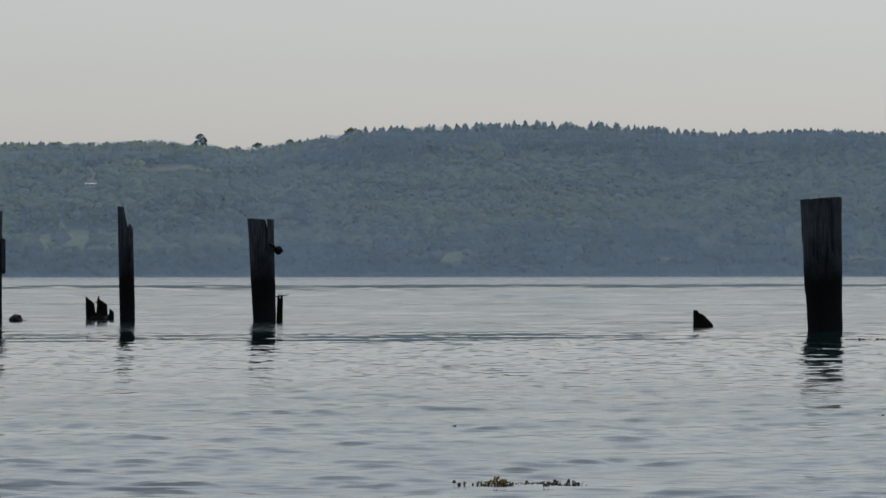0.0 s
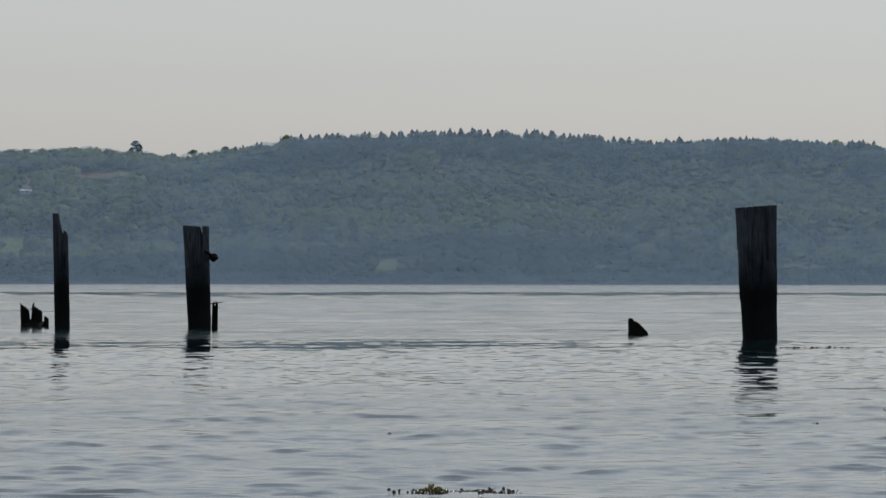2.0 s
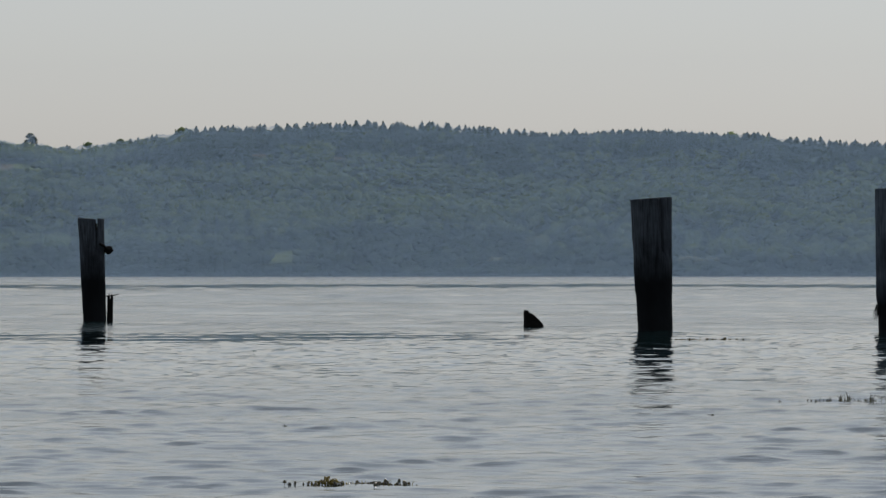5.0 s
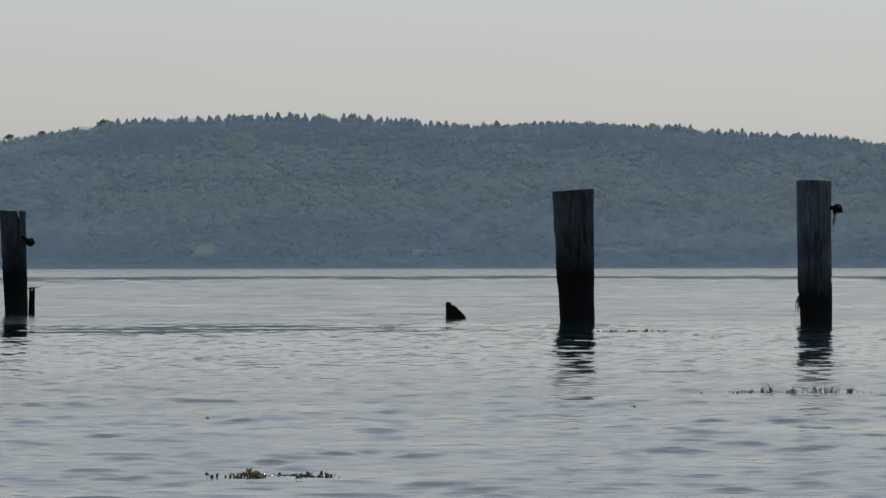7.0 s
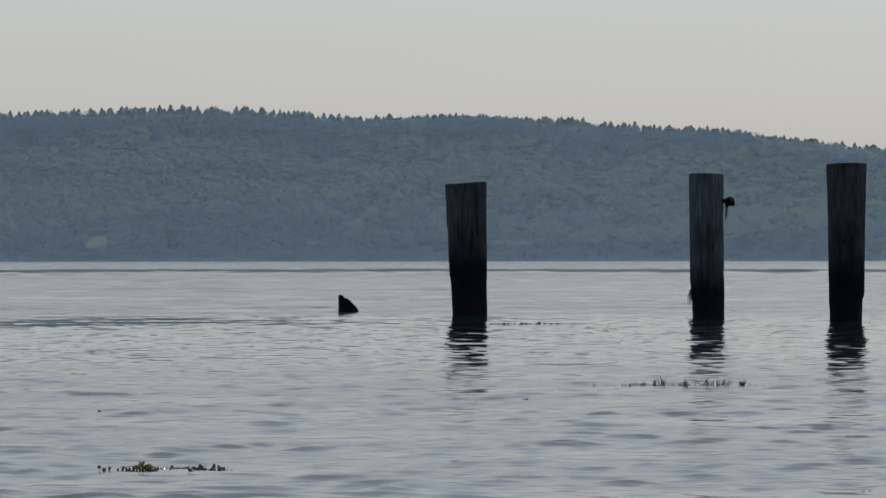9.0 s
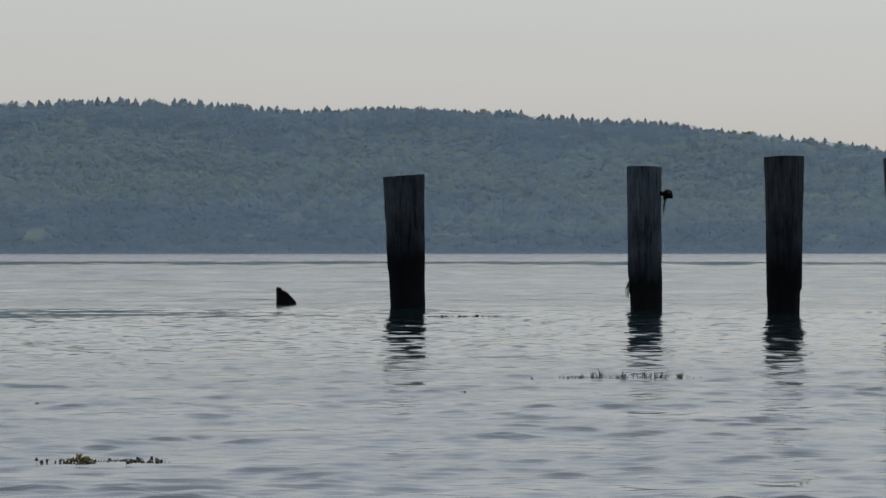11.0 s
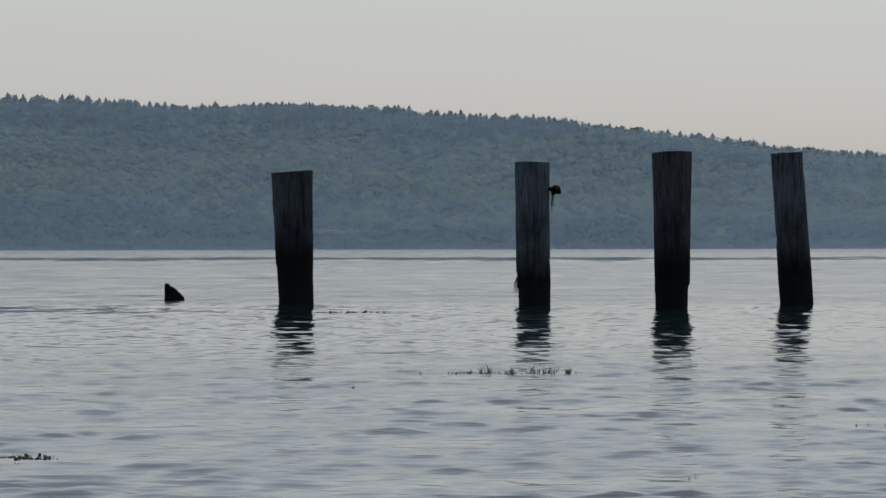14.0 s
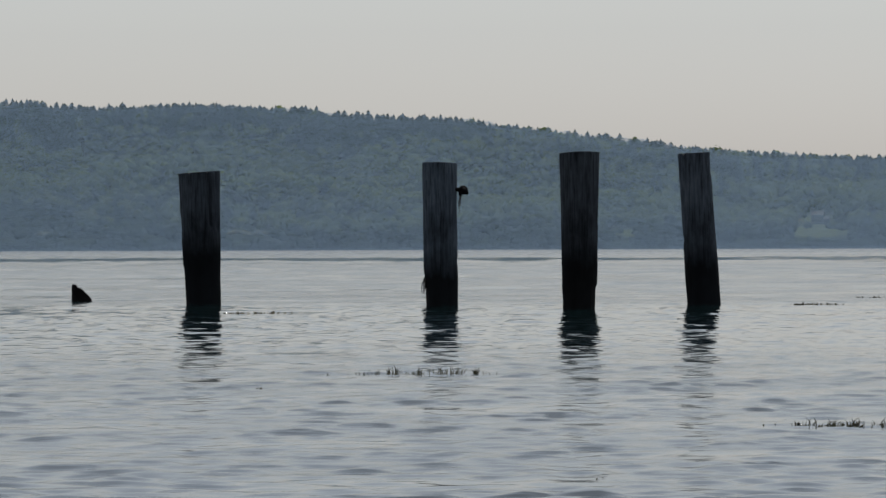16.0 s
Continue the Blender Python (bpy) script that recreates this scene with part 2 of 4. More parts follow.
def waves(x, y):
    """Height of the rippled water: short-crested wavelets coming down the bay, small ones inshore, longer ones out by the piles."""
    rng = np.random.default_rng(5)
    z = np.zeros_like(x)
    out = soft_step(20, 36, y)
    for i in range(108):
        far = i >= 66
        lam = 0.20 * (0.55 / 0.20) ** rng.random() if far else 0.11 * (0.38 / 0.11) ** rng.random()
        a = radians(rng.normal(-87, 42 if far else 55))
        k = 2 * math.pi / lam
        steep = 0.0076 * out if far else 0.0100 * (lam / 0.22) ** (0.5 if lam < 0.22 else -2.0)
        ph = rng.random() * 6.283
        wob = 0.7 * np.sin(0.9 * x / lam ** 0.5 + i) + 0.7 * np.sin(0.5 * y / lam ** 0.5 + 2 * i)
        z += steep / k * np.sin(k * (x * math.cos(a) + y * math.sin(a)) + ph + wob)
    # scattered steeper wavelets inshore
    heap = np.zeros_like(x)
    for i in range(26):
        a, k = radians(rng.normal(-90, 40)), 2 * math.pi / rng.uniform(0.10, 0.26)
        heap += np.sin(k * (0.6 * x * math.cos(a) + y * math.sin(a)) + rng.random() * 6.283 + 0.6 * np.sin(2.1 * x + i) + 0.6 * np.sin(1.7 * y + 2 * i)) / 3.6
    z += 0.0023 * np.clip(heap - 0.6, 0, 2.0) ** 1.4 * (1 - soft_step(20, 33, y))
    return z * slack(x, y)


def swell(x, y):
    """Longer, wide-crested waves of the open bay beyond the piles, and the share of fine ripples left in the calm streaks."""
    rng = np.random.default_rng(8)
    z = np.zeros_like(x)
    for i in range(48):
        lam = 0.8 * (6 / 0.8) ** rng.random()
        a = radians(rng.normal(-90, 42))
        k = 2 * math.pi / lam
        z += 0.0135 / k * np.sin(k * (x * math.cos(a) + y * math.sin(a)) + rng.random() * 6.283 + 0.8 * np.sin(0.2 * x / lam ** 0.5 + i))
    gust = 0.85 + 0.45 * np.sin(y * 0.021 + 0.8 * np.sin(y * 0.008) + 0.01 * x) * np.sin(y * 0.043 + 1.0)
    slick = np.exp(-((y - 258 - 12 * np.sin(x * 0.11) - 8 * np.sin(x * 0.37 + 1)) / 48) ** 2) * (0.75 + 0.25 * np.sin(y * 0.2 + 0.8 * np.sin(x * 0.21))) * (1.15 + 0.22 * np.sin(x * 0.55 + 0.09 * y) + 0.2 * np.sin(x * 1.3 - 0.2 * y))
    slick += 0.4 * np.exp(-((y - 420 - 20 * np.sin(x * 0.05)) / 30) ** 2) * (0.6 + 0.4 * np.sin(x * 0.3 + 0.02 * y))
    slick += 0.45 * soft_step(84, 92, y) * (1 - soft_step(98, 110, y)) * (0.5 + 0.5 * np.sin(x * 0.9 + 0.5 * y) * np.sin(x * 0.23))
    slick = np.minimum(slick, 1)
    return z * gust * (1 - 0.96 * slick), 1 - 0.96 * slick


def bay():
    near = 10.5 * np.exp(np.cumsum(np.r_[0, np.full(660, 0.0024), np.linspace(0.0026, 0.008, 90)]))
    mid = near[-1] * np.exp(np.linspace(0, math.log(700 / near[-1]), 190)[1:])
    far = 700 * np.exp(np.linspace(0, math.log(4600 / 700), 40)[1:])
    r = np.r_[0.0, np.linspace(0.5, 10.5, 10)[:-1], near, mid, far]
    fan = np.radians(np.linspace(-6.5, 13.5, 500))
    rest = np.radians(np.linspace(13.5, 353.5, 38)[1:-1])
    az = np.r_[fan, rest]
    rr, aa = np.meshgrid(r, az, indexing="ij")
    x, y = rr * np.sin(aa), rr * np.cos(aa)
    inside = np.zeros_like(rr)
    inside[:, :500] = 1.0
    long, still = swell(x, y)
    z = (waves(x, y) * np.clip(rr / 9, 0, 1) * np.clip((130 - rr) / 60, 0, 1) + long * soft_step(38, 90, rr) * (1 - soft_step(800, 1500, rr))) * inside
    v = np.stack([x, y, z], -1).reshape(-1, 3)
    ob = sheet("water", v, grid_faces(len(r), len(az), closed=True)[:, ::-1], WATER, True)
    calm = (0.1 + 0.9 * np.minimum(slack(x, y), 1.1)) * still
    fine = 0.12 - 0.08 * soft_step(20, 32, rr) * (1 - soft_step(46, 54, rr)) * inside + (0.025 * soft_step(50, 90, rr) + 0.07 * soft_step(250, 700, rr)) * inside + 0.05 * (1 - inside)
    lively = 0.3 + 0.12 * soft_step(24, 32, rr) + 0.65 * soft_step(52, 90, rr)
    for name, values in (("ruffle", fine * calm), ("chop", lively * calm)):
        att = ob.data.attributes.new(name, "FLOAT", "POINT")
        att.data.foreach_set("value", values.ravel().astype(np.float32))
    return tagged(ob, "grey rippled water of a calm tidal bay", "water", kind="structure")


bay()

# ------------------------------------------------------------ the far shore
SHORE, CREST = 2200.0, 2880.0


def crest_angle(b):
    """How high the wooded ridge stands over the bay, in degrees, by bearing."""
    top = 1.46 - 0.06 * np.exp(-((b + 2.3) / 0.45) ** 2) + 0.15 * soft_step(-1.9, -0.7, b) + 0.09 * np.exp(-((b - 0.9) / 0.9) ** 2)
    top += 0.035 * np.exp(-((b - 2.0) / 0.6) ** 2) + 0.045 * np.exp(-((b - 4.3) / 0.8) ** 2)
    top += 0.055 * soft_step(-1.17, -1.06, b) * (1 - soft_step(-0.5, 0.3, b))
    top -= 0.10 * soft_step(4.2, 6.6, b) + 0.46 * soft_step(6.0, 11.2, b) + 0.06 * soft_step(10.5, 14, b)
    return top


def crest_height(b):
    """Height of the ridge (ground) over the bay."""
    return CREST * np.tan(np.radians(crest_angle(b))) - 6.5 - 5.2 * soft_step(-1.5, -0.9, b)


def ground(x, y):
    r, b = np.hypot(x, y), np.degrees(np.arctan2(x, y))
    t = np.clip((r - SHORE) / (CREST - SHORE), 0, 1)
    h = crest_height(b) * (0.92 * t + 0.08 * t * t * (3 - 2 * t)) + 1.2 * soft_step(0, 8, r - SHORE)
    h += 2.6 * np.sin(x * 0.021 + 0.8) * np.sin(y * 0.017) * soft_step(0, 0.15, t) * (1 - soft_step(0.8, 1, t))
    h += 1.6 * np.sin(x * 0.047 + y * 0.03) * soft_step(0, 0.15, t) * (1 - soft_step(0.85, 1, t))
    h -= 0.11 * np.clip(r - CREST, 0, None)
    return np.where(r < SHORE, -1.5, h)


def hill():
    b = np.radians(np.linspace(-16, 22, 180))
    r = np.r_[SHORE - 25, SHORE - 2, np.linspace(SHORE + 0.5, CREST + 620, 90)]
    rr, bb = np.meshgrid(r, b, indexing="ij")
    x, y = rr * np.sin(bb), rr * np.cos(bb)
    v = np.stack([x, y, ground(x, y)], -1).reshape(-1, 3)
    ob = sheet("ground", v, grid_faces(len(r), len(b))[:, ::-1], HILL, True)
    tagged(ob, "long low hill covered in woods beyond the bay", "hill", kind="structure")


hill()

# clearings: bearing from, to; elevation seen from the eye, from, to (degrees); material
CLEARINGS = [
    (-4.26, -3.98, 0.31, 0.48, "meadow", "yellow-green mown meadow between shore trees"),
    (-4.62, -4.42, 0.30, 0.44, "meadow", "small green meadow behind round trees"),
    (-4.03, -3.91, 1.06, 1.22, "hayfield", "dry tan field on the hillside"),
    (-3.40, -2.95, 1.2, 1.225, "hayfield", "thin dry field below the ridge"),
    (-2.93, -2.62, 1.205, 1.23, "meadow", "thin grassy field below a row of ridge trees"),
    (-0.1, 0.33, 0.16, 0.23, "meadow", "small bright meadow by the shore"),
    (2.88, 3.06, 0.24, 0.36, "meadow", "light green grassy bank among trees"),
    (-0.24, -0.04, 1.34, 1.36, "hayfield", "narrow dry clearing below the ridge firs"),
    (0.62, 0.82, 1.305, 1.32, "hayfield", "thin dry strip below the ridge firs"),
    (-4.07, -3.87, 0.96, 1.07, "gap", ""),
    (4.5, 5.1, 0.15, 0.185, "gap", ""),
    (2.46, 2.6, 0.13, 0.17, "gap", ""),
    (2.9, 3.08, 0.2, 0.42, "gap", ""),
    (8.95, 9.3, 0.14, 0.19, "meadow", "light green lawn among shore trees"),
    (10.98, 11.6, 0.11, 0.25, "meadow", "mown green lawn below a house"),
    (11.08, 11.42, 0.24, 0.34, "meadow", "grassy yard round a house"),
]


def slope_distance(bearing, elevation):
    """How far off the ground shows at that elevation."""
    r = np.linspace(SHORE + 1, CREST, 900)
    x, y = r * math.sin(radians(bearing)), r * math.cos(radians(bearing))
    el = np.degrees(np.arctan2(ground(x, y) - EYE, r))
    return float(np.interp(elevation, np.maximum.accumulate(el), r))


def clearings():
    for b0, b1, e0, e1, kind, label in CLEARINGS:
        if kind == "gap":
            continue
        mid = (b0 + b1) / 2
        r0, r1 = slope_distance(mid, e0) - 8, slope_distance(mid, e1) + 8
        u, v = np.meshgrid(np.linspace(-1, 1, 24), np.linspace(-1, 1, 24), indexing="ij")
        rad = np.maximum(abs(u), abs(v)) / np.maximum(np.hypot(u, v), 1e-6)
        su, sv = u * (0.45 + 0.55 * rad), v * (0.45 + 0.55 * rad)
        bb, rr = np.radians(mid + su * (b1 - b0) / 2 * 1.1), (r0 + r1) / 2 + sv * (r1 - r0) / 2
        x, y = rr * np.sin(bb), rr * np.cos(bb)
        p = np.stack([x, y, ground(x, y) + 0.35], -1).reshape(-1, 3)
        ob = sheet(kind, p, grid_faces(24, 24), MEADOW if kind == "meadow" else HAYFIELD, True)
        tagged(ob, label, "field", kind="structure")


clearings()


def wood_sites(step, seed):
    """Where trees stand: a jittered grid over the slope, without the clearings and what would hide them."""
    rng = np.random.default_rng(seed)
    r = np.arange(SHORE + 5, CREST + 30, step * 1.5)
    out = []
    for ri in r:
        n = int(radians(19.5) * ri / step)
        b = np.linspace(-6.2, 13.3, n) + rng.uniform(-0.5, 0.5, n) * 19.5 / n
        rr = ri + rng.uniform(-0.75, 0.75, n) * step
        out.append(np.stack([b, rr], -1))
    s = np.concatenate(out)
    x, y = s[:, 1] * np.sin(np.radians(s[:, 0])), s[:, 1] * np.cos(np.radians(s[:, 0]))
    z = ground(x, y)
    return np.stack([x, y, z, s[:, 0], s[:, 1], rng.random(len(s))], -1)


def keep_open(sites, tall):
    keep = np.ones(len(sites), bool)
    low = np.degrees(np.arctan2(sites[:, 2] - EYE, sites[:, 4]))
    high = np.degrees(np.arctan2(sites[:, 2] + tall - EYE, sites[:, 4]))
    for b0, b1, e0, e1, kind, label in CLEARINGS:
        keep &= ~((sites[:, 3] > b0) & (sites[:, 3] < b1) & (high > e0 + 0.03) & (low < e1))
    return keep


def value_noise(x, y, s, seed):
    """A smooth field in 0..1 made of a few crossed waves."""
    rng = np.random.default_rng(seed)
    f = np.zeros_like(x)
    for k in range(7):
        a, q = rng.random() * 6.283, s * (0.6 + rng.random())
        f += np.sin((x * math.cos(a) + y * math.sin(a)) * q + rng.random() * 6.283)
    return 0.5 + f / 9.0


def cards(centers, normals, size, rng):
    """A small bent leaf clump of two triangles at each centre."""
    n = len(centers)
    t = rng.normal(size=(n, 3))
    t -= (t * normals).sum(1, keepdims=True) * normals
    t /= np.linalg.norm(t, axis=1, keepdims=True) + 1e-9
    w = np.cross(normals, t)
    s = size[:, None]
    lift = normals * s * 0.3
    v = np.stack([centers + t * s * rng.uniform(0.7, 1.2, (n, 1)) - lift, centers + w * s * rng.uniform(0.5, 1.0, (n, 1)),
                  centers - t * s * rng.uniform(0.7, 1.2, (n, 1)) - lift, centers - w * s * rng.uniform(0.5, 1.0, (n, 1))], 1)
    q = np.arange(n)[:, None] * 4
    return v.reshape(-1, 3), np.concatenate([q + [0, 1, 3], q + [1, 2, 3]])


def ball():
    """Vertices and faces of a coarse ball."""
    bm = bmesh.new()
    bmesh.ops.create_icosphere(bm, subdivisions=1, radius=1.0)
    bm.verts.ensure_lookup_table()
    v, f = np.array([q.co[:] for q in bm.verts]), np.array([[q.index for q in face.verts] for face in bm.faces])
    bm.free()
    return v, f


def broadleaf_wood(sites, tall, wide, clumps, seed):
    """Crowns of several rounded lobes, each a dense heart set all round with leaf clumps; uneven outline, open below."""
    rng = np.random.default_rng(seed)
    n = len(sites)
    lobes = 4
    lobe_off = rng.normal(size=(n, lobes, 3)) * [0.32, 0.32, 0.22]
    lobe_rad = rng.uniform(0.30, 0.50, (n, lobes, 1))
    which = rng.integers(0, lobes, (n, clumps))
    d = rng.normal(size=(n, clumps, 3))
    d[..., 2] = np.where(d[..., 2] < -0.3, -d[..., 2], d[..., 2])
    d /= np.linalg.norm(d, axis=-1, keepdims=True)
    p = np.take_along_axis(lobe_off, which[..., None].repeat(3, -1), 1) + d * np.take_along_axis(lobe_rad, which[..., None], 1) * rng.uniform(0.85, 1.2, (n, clumps, 1))
    half = np.stack([wide, wide, tall * 0.52], -1)[:, None, :]
    foot = sites[:, None, :3] + np.stack([0 * tall, 0 * tall, tall * 0.56], -1)[:, None, :]
    nrm = d + rng.normal(size=d.shape) * 0.2
    nrm /= np.linalg.norm(nrm, axis=-1, keepdims=True)
    size = (wide[:, None] * rng.uniform(0.11, 0.2, (n, clumps))).ravel()
    v, f = cards((foot + p * half).reshape(-1, 3), nrm.reshape(-1, 3), size, rng)

    # light falls on the rounded lobes as a whole, not on each flat clump
    def rounded(q, way):
        soft = 0.55 * q / (np.linalg.norm(q, axis=-1, keepdims=True) + 1e-6) + 0.75 * way + rng.normal(size=q.shape) * 0.05 + np.array([0, 0, 0.3])
        return (soft / np.linalg.norm(soft, axis=-1, keepdims=True)).reshape(-1, 3)

    bv, bf = ball()
    way = np.broadcast_to(bv, (n, lobes, len(bv), 3))
    hearts = lobe_off[:, :, None, :] + way * lobe_rad[:, :, None, :] * rng.uniform(0.82, 1.05, (n, lobes, len(bv), 1))
    hv = (foot[:, :, None, :] + hearts * half[:, :, None, :]).reshape(-1, 3)
    hf = (np.arange(n * lobes)[:, None, None] * len(bv) + bf).reshape(-1, 3) + len(v)
    return np.r_[v, hv], np.r_[f, hf], np.r_[rounded(p, d).repeat(4, 0), rounded(hearts, way)]


def conifer_wood(sites, tall, wide, whorls, boughs, seed):
    """Spires with whorls of drooping boughs, each a bent triangle pair."""
    rng = np.random.default_rng(seed)
    n = len(sites)
    u = (np.arange(whorls) + 0.6)[None, :, None] / whorls + rng.uniform(-0.03, 0.03, (n, whorls, boughs))
    a = rng.uniform(0, 6.283, (n, whorls, boughs))
    reach = wide[:, None, None] * (1.03 - u) ** 0.5 * rng.uniform(0.55, 1.15, u.shape)
    z = tall[:, None, None] * (0.12 + 0.88 * u)
    lean = rng.normal(size=(n, 1, 1, 2)) * 0.015
    base = sites[:, None, None, :3]
    top = tall[:, None, None]
    axis = np.stack([z * lean[..., 0], z * lean[..., 1], z], -1) + base
    out = np.stack([np.cos(a), np.sin(a), 0 * a], -1)
    side = np.stack([-np.sin(a), np.cos(a), 0 * a], -1)
    drop = np.stack([0 * a, 0 * a, top * rng.uniform(0.06, 0.12, a.shape)], -1)
    rr = reach[..., None]
    v = np.stack([axis + drop * 0.7, axis + out * rr * 0.65 + side * rr * 0.42 - drop * 0.3,
                  axis + out * rr - drop, axis + out * rr * 0.65 - side * rr * 0.42 - drop * 0.3], -2).reshape(-1, 3)
    q = np.arange(n * whorls * boughs)[:, None] * 4
    f = np.concatenate([q + [0, 1, 3], q + [1, 2, 3]])
    # the leader at the tip
    tip = sites[:, :3] + np.stack([0 * tall, 0 * tall, tall * 0.99], -1)
    m = len(v)
    k = rng.uniform(0, 6.283, n)
    w = wide[:, None] * 0.22
    foot = tip - np.stack([0 * tall, 0 * tall, tall * 0.2], -1)
    tri = np.stack([tip, foot + w * np.stack([np.cos(k), np.sin(k), 0 * k], -1), foot - w * np.stack([np.cos(k), np.sin(k), 0 * k], -1)], 1).reshape(-1, 3)
    return np.r_[v, tri], np.r_[f, m + np.arange(n)[:, None] * 3 + [0, 1, 2]]


def woods():
    s = wood_sites(7.8, 11)
    thick = wood_sites(3.9, 12)
    s = np.r_[s[s[:, 4] < CREST - 66], thick[thick[:, 4] > CREST - 70]]
    rng = np.random.default_rng(3)
    t = (s[:, 4] - SHORE) / (CREST - SHORE)
    mix = value_noise(s[:, 0], s[:, 1], 0.016, 4)
    edge = 0.765 + 0.07 * np.sin(s[:, 3] * 1.7 + 0.6) + 0.05 * np.sin(s[:, 3] * 4.1)
    dense = soft_step(-2.2, -0.6, s[:, 3]) * (1 - 0.5 * soft_step(5.0, 8.0, s[:, 3]))
    fir = (0.84 * soft_step(0, 0.04, t - edge) * (0.2 + 0.82 * dense) + 0.4 * soft_step(0.58, 0.75, mix) + 0.05) > s[:, 5]
    rise = np.degrees(np.arctan2(s[:, 2], s[:, 4]))
    fir |= (abs(s[:, 3] + 4.08) < 0.3) & (rise > 0.47) & (rise < 0.68) & (s[:, 5] < 0.8)
    young = dense * soft_step(-0.30, -0.16, t - edge) * (1 - soft_step(-0.02, 0.01, t - edge))
    grow = (0.85 + 0.3 * value_noise(s[:, 0], s[:, 1], 0.05, 9)) * (1 - 0.42 * young)
    tall = np.where(fir, rng.uniform(6.4, 9.6, len(s)) * (1 + 0.38 * soft_step(-1.5, -0.9, s[:, 3]) * soft_step(0.6, 0.75, t)), rng.uniform(6.5, 10, len(s)) * (1 + 0.3 * soft_step(-1.5, -0.9, s[:, 3]) * soft_step(0.86, 0.93, t))) * grow
    tall *= np.where(rng.random(len(s)) < 0.04, 1.08, 1.0)
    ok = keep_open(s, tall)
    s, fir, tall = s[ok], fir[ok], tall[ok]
    b, c = ~fir, fir
    wide = rng.uniform(4.4, 7.4, len(s)) * np.clip(tall / 9.5, 0.7, 1.35)
    # broadleaf trees low on the slope take the leaf colour darkened for shade
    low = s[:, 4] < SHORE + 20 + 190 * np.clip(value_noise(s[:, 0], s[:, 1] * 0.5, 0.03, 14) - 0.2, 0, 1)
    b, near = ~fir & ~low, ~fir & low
    v, f, q = broadleaf_wood(s[b], tall[b], wide[b], 32, 21)
    tagged(sheet("broadleaf_woods", v, f, BROADLEAF, True, q), "dense green broadleaf woods covering the far hillside", "woods", kind="stuff")
    # low bushes and overhanging trees down to the tide line
    n = 900
    bear = np.sort(rng.uniform(-6.2, 13.3, n))
    far = SHORE + rng.uniform(-1, 22, n)
    e = np.stack([far * np.sin(np.radians(bear)), far * np.cos(np.radians(bear)), np.full(n, -2.2), bear, far, rng.random(n)], -1)
    tl = rng.uniform(4.5, 9.0, n)
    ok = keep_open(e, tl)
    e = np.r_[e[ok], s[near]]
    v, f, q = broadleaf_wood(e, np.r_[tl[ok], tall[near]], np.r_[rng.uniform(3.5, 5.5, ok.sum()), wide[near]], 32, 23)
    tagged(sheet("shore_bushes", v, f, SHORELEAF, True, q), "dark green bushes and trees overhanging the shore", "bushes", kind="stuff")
    broad = tall[c] * rng.uniform(0.3, 0.46, c.sum())
    v, f = conifer_wood(s[c], tall[c], broad, 8, 6, 22)
    tagged(sheet("conifer_woods", v, f, NEEDLES), "dark spruce and fir woods along the ridge", "woods", kind="stuff")
    wide[c] = broad
    return skyline(s, tall, wide, fir)


def skyline(s, tall, wide, fir):
    """How high the tree tops stand against the sky, in degrees, over a fine row of bearings."""
    step = 0.002
    row = np.arange(-6.6, 13.8, step)
    line = crest_angle(row) - 0.3
    back = s[:, 4] > CREST - 220
    s, tall, wide, fir = s[back], tall[back], wide[back], fir[back]
    for k in range(-90, 91, 2):
        off = abs(k) * np.radians(step) * s[:, 4] / (wide * np.where(fir, 0.78, 0.8))
        share = np.where(fir, 0.10 + 0.88 * np.clip(1.02 - off ** 1.9, 0, 1), 0.60 + 0.35 * np.sqrt(np.clip(1 - off * off, 0, 1)))
        el = np.degrees(np.arctan2(s[:, 2] + tall * share - EYE, s[:, 4]))
        i = np.round((s[:, 3] - row[0]) / step).astype(int) + k
        ok = (off < 1) & (i >= 0) & (i < len(row))
        np.maximum.at(line, i[ok], el[ok])
        np.maximum.at(line, np.minimum(i[ok] + 1, len(row) - 1), el[ok])
    return row, line


TREETOPS = woods()



def box(bm, lo, hi):
    made = bmesh.ops.create_cube(bm, size=1.0)["verts"]
    for v in made:
        v.co = Vector([lo[i] + (v.co[i] + 0.5) * (hi[i] - lo[i]) for i in range(3)])


def gable(bm, w, d, z, rise, over=0.35, thick=0.18):
    """A pitched roof of two thick slopes, its ridge along x."""
    for sgn in (-1, 1):
        q = [Vector((x, y * sgn, h)) for x, y, h in ((-w / 2 - over, d / 2 + over, z - rise * over / (d / 2)), (w / 2 + over, d / 2 + over, z - rise * over / (d / 2)), (w / 2 + over, 0, z + rise), (-w / 2 - over, 0, z + rise))]
        a = [bm.verts.new(p) for p in q]
        b = [bm.verts.new(p + Vector((0, 0, thick))) for p in q]
        bm.faces.new(a)
        bm.faces.new(b[::-1])
        for k in range(4):
            bm.faces.new((a[k], a[(k + 1) % 4], b[(k + 1) % 4], b[k]))


